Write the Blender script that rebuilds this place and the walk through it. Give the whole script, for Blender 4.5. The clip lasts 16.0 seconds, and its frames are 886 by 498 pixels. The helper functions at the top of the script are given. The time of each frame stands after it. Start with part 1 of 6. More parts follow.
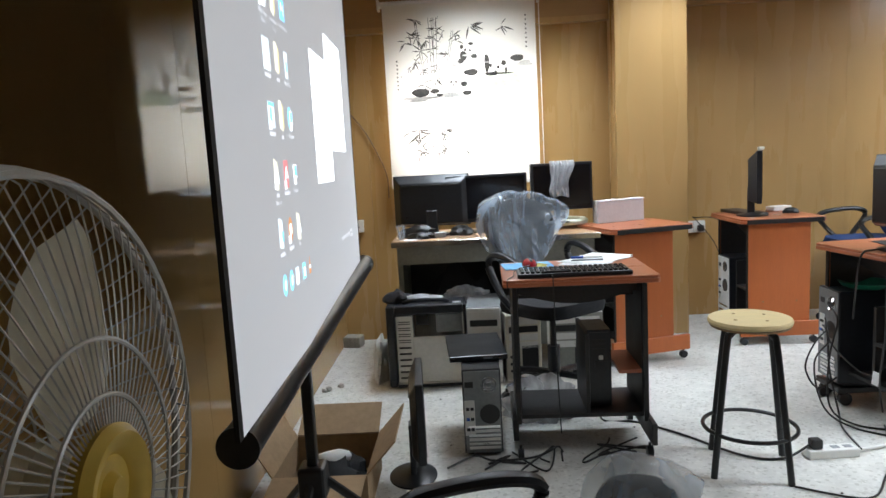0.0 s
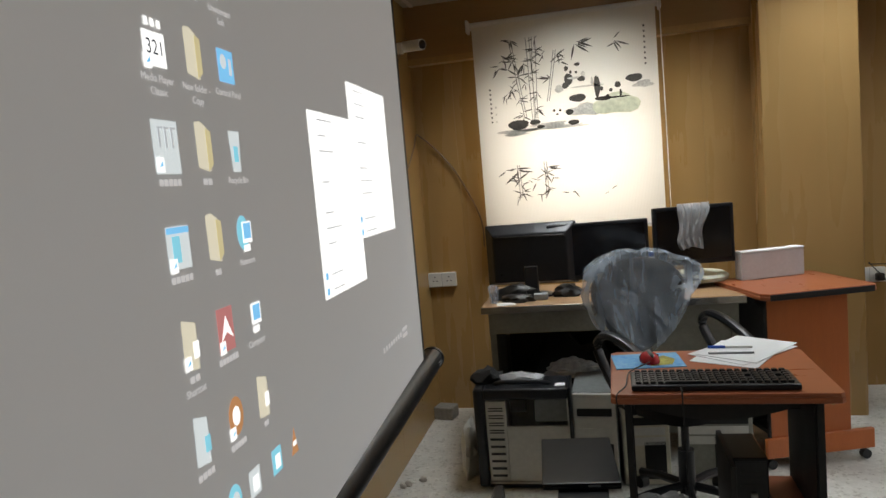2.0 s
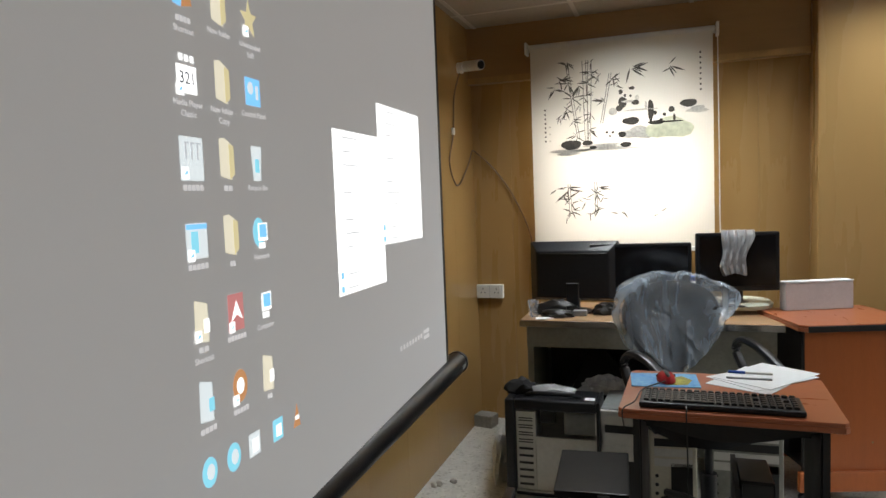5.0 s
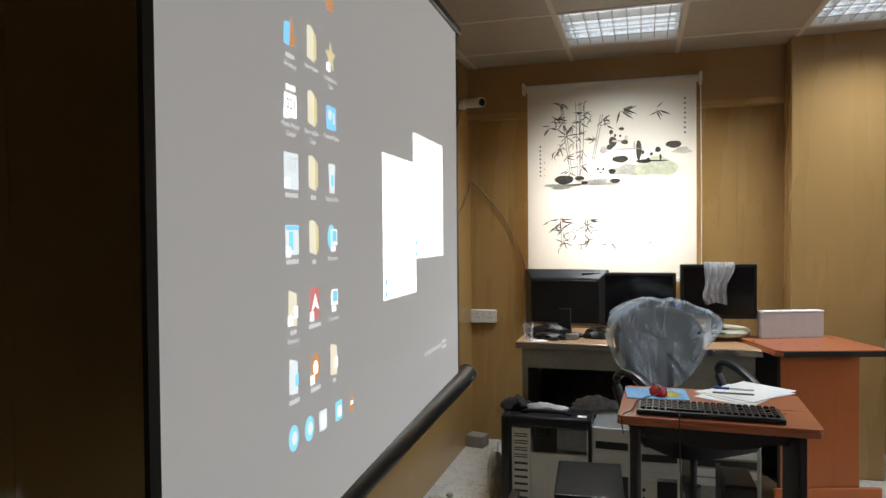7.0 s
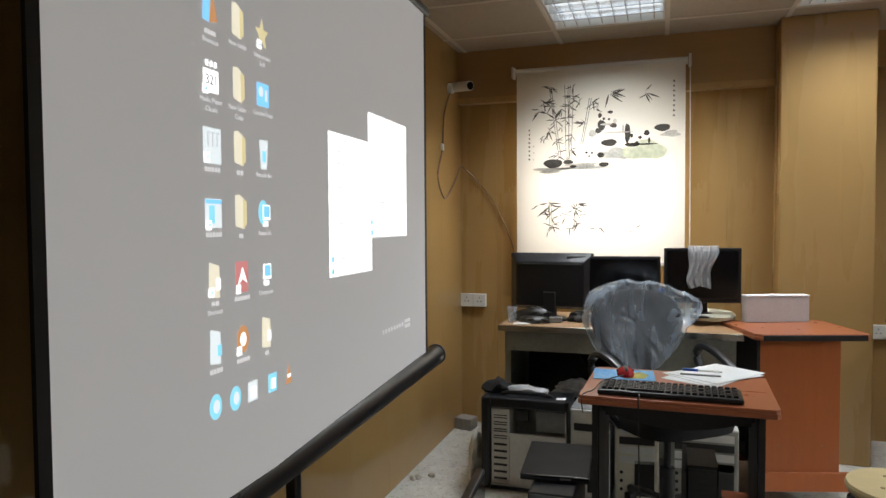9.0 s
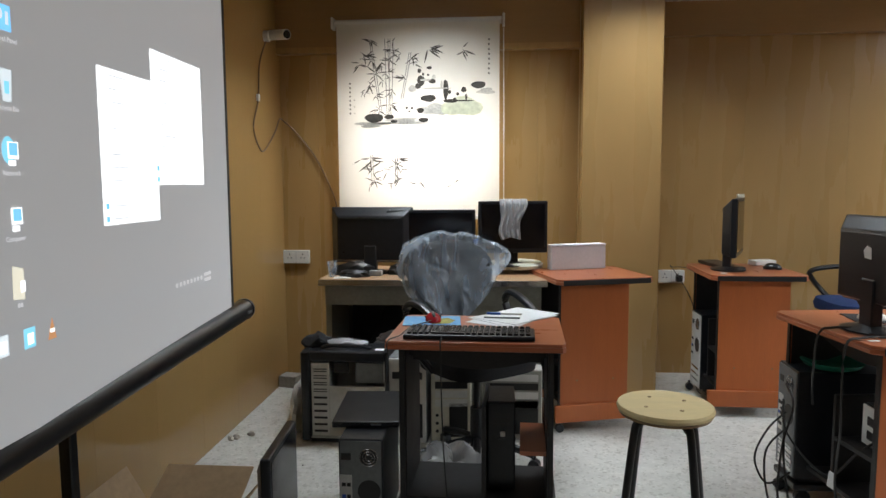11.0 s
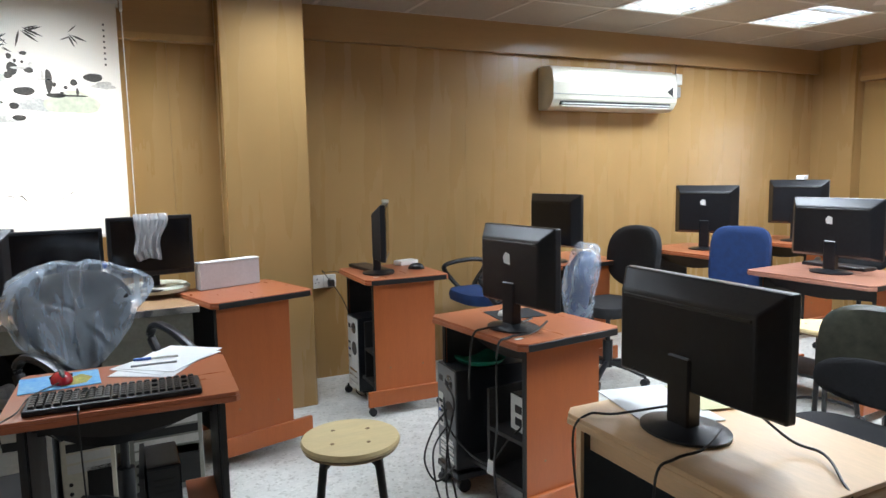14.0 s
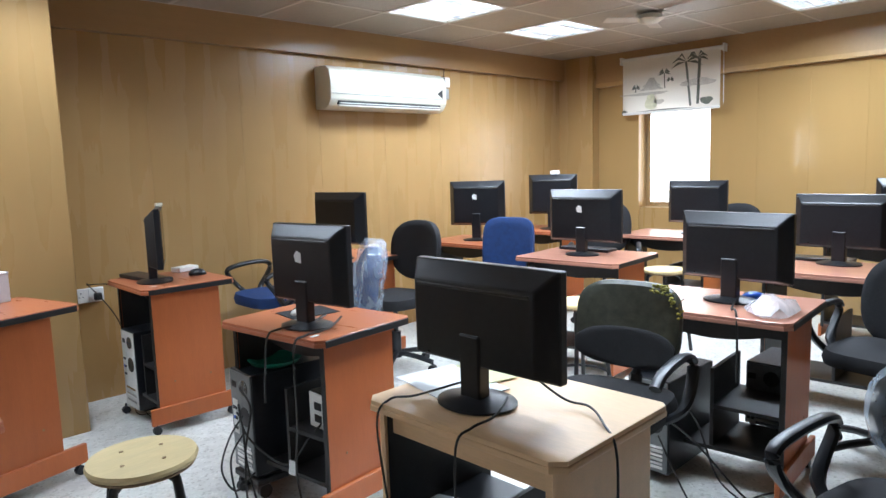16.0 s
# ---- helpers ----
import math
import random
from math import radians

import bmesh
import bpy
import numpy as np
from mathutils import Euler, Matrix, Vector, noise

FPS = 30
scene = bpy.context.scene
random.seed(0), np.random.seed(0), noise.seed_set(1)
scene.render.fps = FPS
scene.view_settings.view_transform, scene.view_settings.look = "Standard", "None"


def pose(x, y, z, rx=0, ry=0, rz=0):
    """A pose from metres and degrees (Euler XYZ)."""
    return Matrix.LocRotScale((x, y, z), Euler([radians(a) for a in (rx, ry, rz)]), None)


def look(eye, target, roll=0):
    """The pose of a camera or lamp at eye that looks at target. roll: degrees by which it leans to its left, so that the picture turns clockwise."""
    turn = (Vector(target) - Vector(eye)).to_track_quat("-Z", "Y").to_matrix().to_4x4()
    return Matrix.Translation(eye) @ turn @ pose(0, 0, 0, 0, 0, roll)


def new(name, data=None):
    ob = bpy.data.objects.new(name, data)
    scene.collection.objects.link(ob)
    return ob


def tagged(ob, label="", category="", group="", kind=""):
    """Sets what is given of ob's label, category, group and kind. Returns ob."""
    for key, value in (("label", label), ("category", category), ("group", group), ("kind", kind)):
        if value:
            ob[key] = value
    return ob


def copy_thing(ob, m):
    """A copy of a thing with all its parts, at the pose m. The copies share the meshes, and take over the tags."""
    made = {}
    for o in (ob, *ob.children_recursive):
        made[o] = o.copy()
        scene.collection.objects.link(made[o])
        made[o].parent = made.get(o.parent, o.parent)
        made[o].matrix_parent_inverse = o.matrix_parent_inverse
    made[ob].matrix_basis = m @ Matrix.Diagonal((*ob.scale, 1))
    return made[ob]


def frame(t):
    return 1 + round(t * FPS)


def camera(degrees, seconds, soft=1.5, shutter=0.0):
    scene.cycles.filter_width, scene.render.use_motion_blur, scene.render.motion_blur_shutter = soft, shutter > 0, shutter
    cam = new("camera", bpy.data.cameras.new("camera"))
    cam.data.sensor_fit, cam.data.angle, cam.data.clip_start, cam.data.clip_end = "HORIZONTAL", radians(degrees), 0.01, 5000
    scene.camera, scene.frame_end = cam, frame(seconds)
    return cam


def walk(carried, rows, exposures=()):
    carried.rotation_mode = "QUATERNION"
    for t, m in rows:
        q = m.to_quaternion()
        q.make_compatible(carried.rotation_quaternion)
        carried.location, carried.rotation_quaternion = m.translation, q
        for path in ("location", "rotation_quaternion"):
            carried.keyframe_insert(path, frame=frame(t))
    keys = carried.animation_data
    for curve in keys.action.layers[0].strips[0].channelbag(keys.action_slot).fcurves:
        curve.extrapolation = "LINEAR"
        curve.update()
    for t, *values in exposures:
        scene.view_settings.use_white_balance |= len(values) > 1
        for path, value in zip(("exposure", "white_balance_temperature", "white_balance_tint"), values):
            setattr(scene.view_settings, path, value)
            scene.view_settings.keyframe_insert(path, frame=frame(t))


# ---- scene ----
cam = camera(66.4, 16.0)
PATH = [
    (0, (0.86, 0.374, 1.227), (0.797, 2.357, 0.972), -3.1),
    (0.5, (0.866, 0.59, 1.242), (0.746, 2.573, 1.01), -3.4),
    (1, (0.897, 0.753, 1.265), (0.715, 2.738, 1.093), -6.2),
    (1.5, (0.908, 0.971, 1.354), (0.746, 2.951, 1.125), -2.8),
    (2, (0.974, 1.052, 1.396), (0.55, 2.997, 1.204), -5.0),
    (2.5, (1.115, 1.111, 1.407), (0.355, 2.948, 1.193), -2.4),
    (3, (1.214, 1.13, 1.423), (0.614, 3.028, 1.229), -2.2),
    (3.5, (1.229, 1.136, 1.412), (0.582, 3.02, 1.231), -3.7),
    (4, (1.206, 1.108, 1.416), (0.512, 2.977, 1.249), -2.8),
    (6.5, (1.103, 0.714, 1.346), (0.575, 2.641, 1.271), -1.1),
    (7, (1.083, 0.701, 1.351), (0.52, 2.62, 1.31), -0.5),
    (7.5, (1.084, 0.698, 1.345), (0.513, 2.615, 1.306), 0.1),
    (8, (1.105, 0.698, 1.343), (0.540, 2.616, 1.280), 0.7),
    (8.5, (1.188, 0.72, 1.336), (0.568, 2.62, 1.276), -0.3),
    (11, (1.392, 0.763, 1.28), (1.228, 2.747, 1.089), -0.3),
    (11.5, (1.32, 0.774, 1.286), (1.437, 2.763, 1.106), -0.3),
    (12, (1.235, 0.775, 1.285), (1.526, 2.745, 1.096), -1.2),
    (12.5, (1.228, 0.833, 1.291), (1.578, 2.794, 1.105), -0.8),
    (13, (1.317, 0.956, 1.305), (1.74, 2.906, 1.163), -1.6),
    (13.5, (1.361, 1.004, 1.359), (1.925, 2.907, 1.109), 0.3),
    (14, (1.321, 0.995, 1.379), (2.186, 2.783, 1.148), -1.0),
    (14.5, (1.277, 0.981, 1.376), (2.451, 2.581, 1.129), -0.5),
    (15, (1.254, 0.967, 1.377), (2.502, 2.51, 1.132), -0.5),
    (15.5, (1.252, 0.962, 1.374), (2.542, 2.468, 1.118), -1.1),
    (16, (1.256, 0.975, 1.375), (2.645, 2.393, 1.127), -1.8),
]
EXPO = [(0.0, 0.50, 6100, 10), (0.8, 0.25, 6300, 10), (1.5, -0.25, 6800, 10), (2.5, -0.68, 6850, 10), (3.5, -0.65, 6750, 10), (4.2, -0.5, 6700, 10), (6.3, -0.15, 6700, 10), (8.5, -0.15, 6700, 10),
        (11.0, -0.2, 6400, 10), (12.5, 0.12, 6250, 10), (14.0, 0.2, 6050, 10), (15.0, 0.4, 5850, 10), (16.0, 0.42, 5750, 10)]
walk(cam, [(t, look(eye, target, roll)) for t, eye, target, roll in PATH], EXPO)

# ---- world and light ----
H = 2.43                                   # ceiling
XE, YN, YR, YS = 7.50, 5.06, 5.36, -2.2    # east wall, north wall, recessed north wall, south wall
world = bpy.data.worlds.new("world")
scene.world = world
world.use_nodes = True
wn = world.node_tree.nodes
sky = wn.new("ShaderNodeTexSky")
sky.sky_type, sky.sun_disc, sky.sun_elevation, sky.sun_rotation = "NISHITA", False, radians(50), radians(200)
world.node_tree.links.new(sky.outputs[0], wn["Background"].inputs[0])
wn["Background"].inputs[1].default_value = 0.12


def area(name, loc, target, sx, sy, watts, colour, spread=180):
    d = bpy.data.lights.new(name, "AREA")
    d.shape, d.size, d.size_y, d.energy, d.color, d.spread = "RECTANGLE", sx, sy, watts, colour, radians(spread)
    ob = new(name, d)
    ob.matrix_basis = look(loc, target)
    return ob


DAY = (1.0, 0.95, 0.86)
TUBE = (0.92, 1.0, 1.06)
area("window_daylight", (0.93, YN + 0.20, 1.47), (0.93, 0, 1.4), 0.86, 0.66, 8, DAY)
GX, GY, GP = 0.05, -2.13, 0.62             # a joint of the ceiling grid, and its pitch
# the last two are unseen lights, added to brighten desks and floor
LAMPS = [(GX + GP * i, GY + GP * j) for i, j in ((1, 10), (3, 10), (7, 10), (9, 10), (10, 7), (7, 7), (5, 7))]
LAMP_W = [17, 11, 27, 32, 32, 35, 16]
LAMP_SPREAD = [125, 130, 165, 165, 165, 160, 115]
for (lx, ly), watts, spread in zip(LAMPS, LAMP_W, LAMP_SPREAD):
    area("ceiling_lamp_light", (lx + GP / 2, ly + GP / 2, H - 0.006), (lx + GP / 2, ly + GP / 2, 0), 0.5, 0.5, watts, TUBE, spread)


# ---- materials ----
def mat(name, col, rough=0.5, metal=0.0, var=0.12, scale=8.0, bump=0.0, bscale=60.0, stretch=(1, 1, 1), rand=0.0, coat=0.0, spec=0.5, col2=None):
    m = bpy.data.materials.new(name)
    m.use_nodes = True
    nt = m.node_tree
    N, L = nt.nodes, nt.links
    b = N["Principled BSDF"]
    b.inputs["Roughness"].default_value, b.inputs["Metallic"].default_value = rough, metal
    b.inputs["Coat Weight"].default_value = coat
    b.inputs["Coat Roughness"].default_value = 0.08
    b.inputs["Specular IOR Level"].default_value = spec
    tc = N.new("ShaderNodeTexCoord")
    mp = N.new("ShaderNodeMapping")
    mp.inputs["Scale"].default_value = stretch
    L.new(tc.outputs["Object"], mp.inputs["Vector"])
    n1 = N.new("ShaderNodeTexNoise")
    n1.inputs["Scale"].default_value, n1.inputs["Detail"].default_value = scale, 5.0
    L.new(mp.outputs[0], n1.inputs["Vector"])
    n2 = N.new("ShaderNodeTexNoise")
    n2.inputs["Scale"].default_value, n2.inputs["Detail"].default_value = scale * 7, 3.0
    L.new(mp.outputs[0], n2.inputs["Vector"])
    add = N.new("ShaderNodeMath")
    add.operation = "ADD"
    L.new(n1.outputs[0], add.inputs[0])
    L.new(n2.outputs[0], add.inputs[1])
    half = N.new("ShaderNodeMath")
    half.operation = "MULTIPLY"
    half.inputs[1].default_value = 0.5
    L.new(add.outputs[0], half.inputs[0])
    ramp = N.new("ShaderNodeValToRGB")
    c2 = col2 or tuple(c * (1 - 2 * var) for c in col)
    ramp.color_ramp.elements[0].color = (*c2, 1)
    ramp.color_ramp.elements[1].color = (*[min(1, c * (1 + var)) for c in col], 1)
    ramp.color_ramp.elements[0].position, ramp.color_ramp.elements[1].position = 0.3, 0.7
    L.new(half.outputs[0], ramp.inputs[0])
    out = ramp.outputs[0]
    if rand:
        oi = N.new("ShaderNodeObjectInfo")
        hs = N.new("ShaderNodeHueSaturation")
        mr = N.new("ShaderNodeMapRange")
        mr.inputs[3].default_value, mr.inputs[4].default_value = 1 - rand, 1 + rand
        L.new(oi.outputs["Random"], mr.inputs[0])
        L.new(mr.outputs[0], hs.inputs["Value"])
        L.new(out, hs.inputs["Color"])
        out = hs.outputs[0]
    L.new(out, b.inputs["Base Color"])
    rr = N.new("ShaderNodeMapRange")
    rr.inputs[3].default_value, rr.inputs[4].default_value = max(0.02, rough - 0.08 * min(1, var / 0.05)), min(1, rough + 0.12 * min(1, var / 0.05))
    L.new(n1.outputs[0], rr.inputs[0])
    L.new(rr.outputs[0], b.inputs["Roughness"])
    if bump:
        n3 = N.new("ShaderNodeTexNoise")
        n3.inputs["Scale"].default_value, n3.inputs["Detail"].default_value = bscale, 4.0
        L.new(mp.outputs[0], n3.inputs["Vector"])
        bp = N.new("ShaderNodeBump")
        bp.inputs["Strength"].default_value, bp.inputs["Distance"].default_value = bump, 0.004
        L.new(n3.outputs[0], bp.inputs["Height"])
        L.new(bp.outputs[0], b.inputs["Normal"])
    return m


def glow(name, col, strength, base=None):
    m = bpy.data.materials.new(name)
    m.use_nodes = True
    b = m.node_tree.nodes["Principled BSDF"]
    b.inputs["Base Color"].default_value = (*(base or col), 1)
    b.inputs["Roughness"].default_value = 0.9
    b.inputs["Emission Color"].default_value = (*col, 1)
    b.inputs["Emission Strength"].default_value = strength
    return m


def film_plastic(name, tint, alpha, rough=0.2):
    m = bpy.data.materials.new(name)
    m.use_nodes = True
    nt = m.node_tree
    N, L = nt.nodes, nt.links
    b = N["Principled BSDF"]
    b.inputs["Base Color"].default_value = (*tint, 1)
    b.inputs["Roughness"].default_value = rough
    b.inputs["Specular IOR Level"].default_value = 0.8
    tc = N.new("ShaderNodeTexCoord")
    mp = N.new("ShaderNodeMapping")
    mp.inputs["Scale"].default_value = (2.2, 2.2, 0.45)
    n = N.new("ShaderNodeTexNoise")
    n.inputs["Scale"].default_value, n.inputs["Detail"].default_value, n.inputs["Distortion"].default_value = 7, 4, 0.8
    L.new(tc.outputs["Object"], mp.inputs[0])
    L.new(mp.outputs[0], n.inputs["Vector"])
    r = N.new("ShaderNodeMapRange")
    r.inputs[1].default_value, r.inputs[2].default_value = 0.35, 0.75
    r.inputs[3].default_value, r.inputs[4].default_value = alpha - 0.06, min(1, alpha + 0.22)
    L.new(n.outputs[0], r.inputs[0])
    L.new(r.outputs[0], b.inputs["Alpha"])
    cr = N.new("ShaderNodeTexNoise")
    cr.noise_type = "RIDGED_MULTIFRACTAL"
    cr.inputs["Scale"].default_value, cr.inputs["Detail"].default_value = 9, 3
    L.new(mp.outputs[0], cr.inputs["Vector"])
    ad = N.new("ShaderNodeMath")
    ad.operation = "ADD"
    L.new(n.outputs[0], ad.inputs[0])
    L.new(cr.outputs[0], ad.inputs[1])
    bp = N.new("ShaderNodeBump")
    bp.inputs["Strength"].default_value, bp.inputs["Distance"].default_value = 0.5, 0.010
    L.new(ad.outputs[0], bp.inputs["Height"])
    L.new(bp.outputs[0], b.inputs["Normal"])
    return m


def terrazzo():
    m = mat("terrazzo", (0.62, 0.61, 0.57), 0.45, var=0.10, scale=2.0)
    nt = m.node_tree
    N, L = nt.nodes, nt.links
    b = N["Principled BSDF"]
    src = b.inputs["Base Color"].links[0].from_socket
    tc = N.new("ShaderNodeTexCoord")
    v = N.new("ShaderNodeTexVoronoi")
    v.inputs["Scale"].default_value = 85
    L.new(tc.outputs["Object"], v.inputs["Vector"])
    sep = N.new("ShaderNodeSeparateColor")
    L.new(v.outputs["Color"], sep.inputs[0])
    r = N.new("ShaderNodeValToRGB")
    e = r.color_ramp.elements
    e[0].position, e[0].color = 0.0, (0.45, 0.42, 0.36, 1)
    e[1].position, e[1].color = 0.22, (1, 1, 1, 1)
    x = e.new(0.8)
    x.color = (1, 1, 0.98, 1)
    x = e.new(1.0)
    x.color = (1.25, 1.25, 1.25, 1)
    L.new(sep.outputs[0], r.inputs[0])
    mx = N.new("ShaderNodeMix")
    mx.data_type, mx.blend_type = "RGBA", "MULTIPLY"
    mx.inputs[0].default_value = 0.5
    L.new(src, mx.inputs[6])
    L.new(r.outputs[0], mx.inputs[7])
    L.new(mx.outputs[2], b.inputs["Base Color"])
    return m


def speckled(name, col, dark, rough=0.4, scale=220):
    m = mat(name, col, rough, var=0.05, scale=3.0)
    nt = m.node_tree
    N, L = nt.nodes, nt.links
    b = N["Principled BSDF"]
    src = b.inputs["Base Color"].links[0].from_socket
    tc = N.new("ShaderNodeTexCoord")
    n = N.new("ShaderNodeTexNoise")
    n.inputs["Scale"].default_value, n.inputs["Detail"].default_value = scale, 2
    L.new(tc.outputs["Object"], n.inputs["Vector"])
    r = N.new("ShaderNodeValToRGB")
    r.color_ramp.elements[0].position, r.color_ramp.elements[0].color = 0.40, (*dark, 1)
    r.color_ramp.elements[1].position, r.color_ramp.elements[1].color = 0.55, (1, 1, 1, 1)
    L.new(n.outputs[0], r.inputs[0])
    mx = N.new("ShaderNodeMix")
    mx.data_type, mx.blend_type = "RGBA", "MULTIPLY"
    mx.inputs[0].default_value = 0.6
    L.new(src, mx.inputs[6])
    L.new(r.outputs[0], mx.inputs[7])
    L.new(mx.outputs[2], b.inputs["Base Color"])
    return m


def blind_cloth():
    m = bpy.data.materials.new("blind_cloth")
    m.use_nodes = True
    nt = m.node_tree
    N, L = nt.nodes, nt.links
    b = N["Principled BSDF"]
    b.inputs["Base Color"].default_value = (0.80, 0.77, 0.68, 1)
    b.inputs["Roughness"].default_value = 0.8
    tr = N.new("ShaderNodeBsdfTranslucent")
    tr.inputs[0].default_value = (0.85, 0.82, 0.76, 1)
    mix = N.new("ShaderNodeMixShader")
    mix.inputs[0].default_value = 0.35
    L.new(b.outputs[0], mix.inputs[1])
    L.new(tr.outputs[0], mix.inputs[2])
    L.new(mix.outputs[0], N["Material Output"].inputs[0])
    tc = N.new("ShaderNodeTexCoord")
    w = N.new("ShaderNodeTexWave")
    w.wave_type, w.bands_direction = "BANDS", "X"
    w.inputs["Scale"].default_value, w.inputs["Distortion"].default_value = 40, 0.3
    L.new(tc.outputs["Object"], w.inputs["Vector"])
    bp = N.new("ShaderNodeBump")
    bp.inputs["Strength"].default_value, bp.inputs["Distance"].default_value = 0.25, 0.002
    L.new(w.outputs[0], bp.inputs["Height"])
    L.new(bp.outputs[0], b.inputs["Normal"])
    return m


M_WALL = mat("laminate_wall", (0.405, 0.25, 0.096), 0.27, var=0.012, scale=2.5, stretch=(2.5, 2.5, 0.3), rand=0.012, coat=0.0)
M_WALLW = mat("polished_laminate_wall", (0.40, 0.25, 0.096), 0.045, var=0.012, scale=3, stretch=(5, 5, 0.3), rand=0.012)
M_BEAM = mat("laminate_beam", (0.37, 0.22, 0.085), 0.42, var=0.04, scale=5, stretch=(0.3, 6, 6), rand=0.05, coat=0.2)
M_TRIM = mat("laminate_trim", (0.47, 0.29, 0.11), 0.3, var=0.06, scale=6, stretch=(4, 4, 0.3))
M_FLOOR = terrazzo()
M_TILE = speckled("ceiling_tile", (0.42, 0.37, 0.30), (0.72, 0.70, 0.66), 0.38)
M_TBAR = mat("ceiling_bar", (0.62, 0.57, 0.50), 0.4, 0.0, var=0.05)
M_ALU = mat("aluminium", (0.75, 0.76, 0.78), 0.15, 1.0, var=0.04)
M_TUBE = glow("fluorescent_tube", (0.95, 1.0, 1.0), 9.0)
M_TUBEDIM = glow("fluorescent_tube_dim", (0.85, 0.93, 1.0), 1.6)
M_REDTOP = mat("red_brown_laminate", (0.40, 0.125, 0.055), 0.28, var=0.02, scale=6, stretch=(1, 5, 5), rand=0.05)
M_ORANGE = mat("orange_laminate", (0.45, 0.122, 0.030), 0.36, var=0.05, scale=6, stretch=(5, 5, 0.6), rand=0.06)
# red-brown laminate paled towards pink, the glare put into its colour
M_GLARETOP = mat("glare_paled_laminate", (0.50, 0.235, 0.16), 0.20, var=0.03, scale=6, stretch=(1, 5, 5), rand=0.05)
M_BEECH = mat("beech_laminate", (0.80, 0.54, 0.30), 0.36, var=0.05, scale=5, stretch=(1, 6, 6))
M_EDGE = mat("black_edging", (0.015, 0.014, 0.013), 0.4, var=0.1)
M_BLKPANEL = mat("black_laminate", (0.020, 0.018, 0.017), 0.45, var=0.2)
M_PLASTIC = mat("black_plastic", (0.011, 0.012, 0.015), 0.30, var=0.2, bump=0.15, bscale=400)
M_GLOSSY = mat("screen_glass", (0.006, 0.006, 0.008), 0.12, var=0.1)
M_FABRIC = mat("black_fabric", (0.016, 0.016, 0.018), 0.85, var=0.3, scale=30, bump=0.5, bscale=500)
M_BLUE = mat("blue_fabric", (0.014, 0.045, 0.16), 0.85, var=0.2, scale=30, bump=0.5, bscale=500)
M_GREEN = mat("worn_leatherette", (0.055, 0.058, 0.04), 0.35, var=0.3, scale=5, bump=0.3, bscale=40, col2=(0.014, 0.015, 0.012))
M_FOAM = mat("yellow_foam", (0.34, 0.31, 0.06), 0.9, var=0.35, scale=30, bump=1.0, bscale=60)
M_GREY = mat("grey_plastic", (0.30, 0.31, 0.32), 0.4, var=0.08)
M_WHITE = mat("white_plastic", (0.78, 0.77, 0.73), 0.35, var=0.03)
M_CREAM = mat("cream_plastic", (0.66, 0.62, 0.50), 0.35, var=0.06)
M_STEEL = mat("steel_sheet", (0.22, 0.23, 0.23), 0.45, 0.4, var=0.12, scale=6)
M_DULL = mat("dusty_steel", (0.68, 0.67, 0.63), 0.55, 0.0, var=0.06, scale=7)
M_CHROME = mat("chrome", (0.7, 0.7, 0.7), 0.15, 1.0, var=0.03)
M_BLKMETAL = mat("black_metal", (0.014, 0.014, 0.015), 0.3, 0.0, var=0.2)
M_STOOL = mat("pale_ply", (0.70, 0.56, 0.29), 0.4, var=0.06, scale=4, stretch=(1, 5, 5))
M_PLY = mat("ply_edge", (0.30, 0.19, 0.09), 0.6, var=0.2)
M_PAPER = mat("paper", (0.80, 0.81, 0.82), 0.8, var=0.02)
M_CARD = mat("cardboard", (0.42, 0.29, 0.165), 0.85, var=0.1, scale=6, bump=0.2)
M_METALTABLE = mat("grey_green_metal", (0.30, 0.30, 0.26), 0.45, 0.1, var=0.1)
M_TABLETOP = mat("worn_wood_top", (0.38, 0.23, 0.12), 0.4, var=0.12, stretch=(1, 5, 5))
# the cloth glows by itself in place of an unseen projector's light
M_SCREEN = glow("glowing_projection_cloth", (0.96, 0.975, 1.0), 0.27, (0.55, 0.55, 0.55))
M_SCREENBORDER = mat("screen_border", (0.01, 0.01, 0.011), 0.7, var=0.1)
M_RED = mat("red_plastic", (0.45, 0.012, 0.02), 0.2, var=0.05)
M_BLUEP = mat("blue_plastic", (0.02, 0.09, 0.45), 0.3, var=0.05)
M_FILM = film_plastic("plastic_wrap", (0.66, 0.77, 0.90), 0.26, 0.14)
M_BAG = film_plastic("plastic_bag", (0.80, 0.81, 0.84), 0.42, 0.18)
M_CONCRETE = mat("concrete", (0.33, 0.31, 0.27), 0.9, var=0.15, bump=0.6, bscale=80)
M_FANBLADE = mat("cream_fan_blade", (0.82, 0.80, 0.68), 0.3, var=0.05)
M_FANWIRE = mat("grey_wire", (0.52, 0.52, 0.50), 0.35, 0.2, var=0.08)
M_YELLOW = mat("yellow_hub", (0.60, 0.42, 0.06), 0.35, var=0.08)
M_CHIP = mat("plaster_chip", (0.62, 0.59, 0.52), 0.9, var=0.15, scale=40)
M_CLOTH = blind_cloth()
M_INK = mat("ink_print", (0.085, 0.075, 0.062), 0.8, var=0.3, scale=20)
M_INKG = mat("grey_ink", (0.60, 0.57, 0.50), 0.8, var=0.2, scale=14)
M_STEM = mat("stem_ink", (0.30, 0.28, 0.24), 0.8, var=0.3, scale=14)
M_INKO = mat("olive_wash", (0.70, 0.70, 0.50), 0.8, var=0.12, scale=6)
M_DAY = glow("daylight", (0.97, 0.99, 1.0), 3.5)
M_TAPE = mat("white_sticker", (0.75, 0.75, 0.73), 0.7, var=0.05)
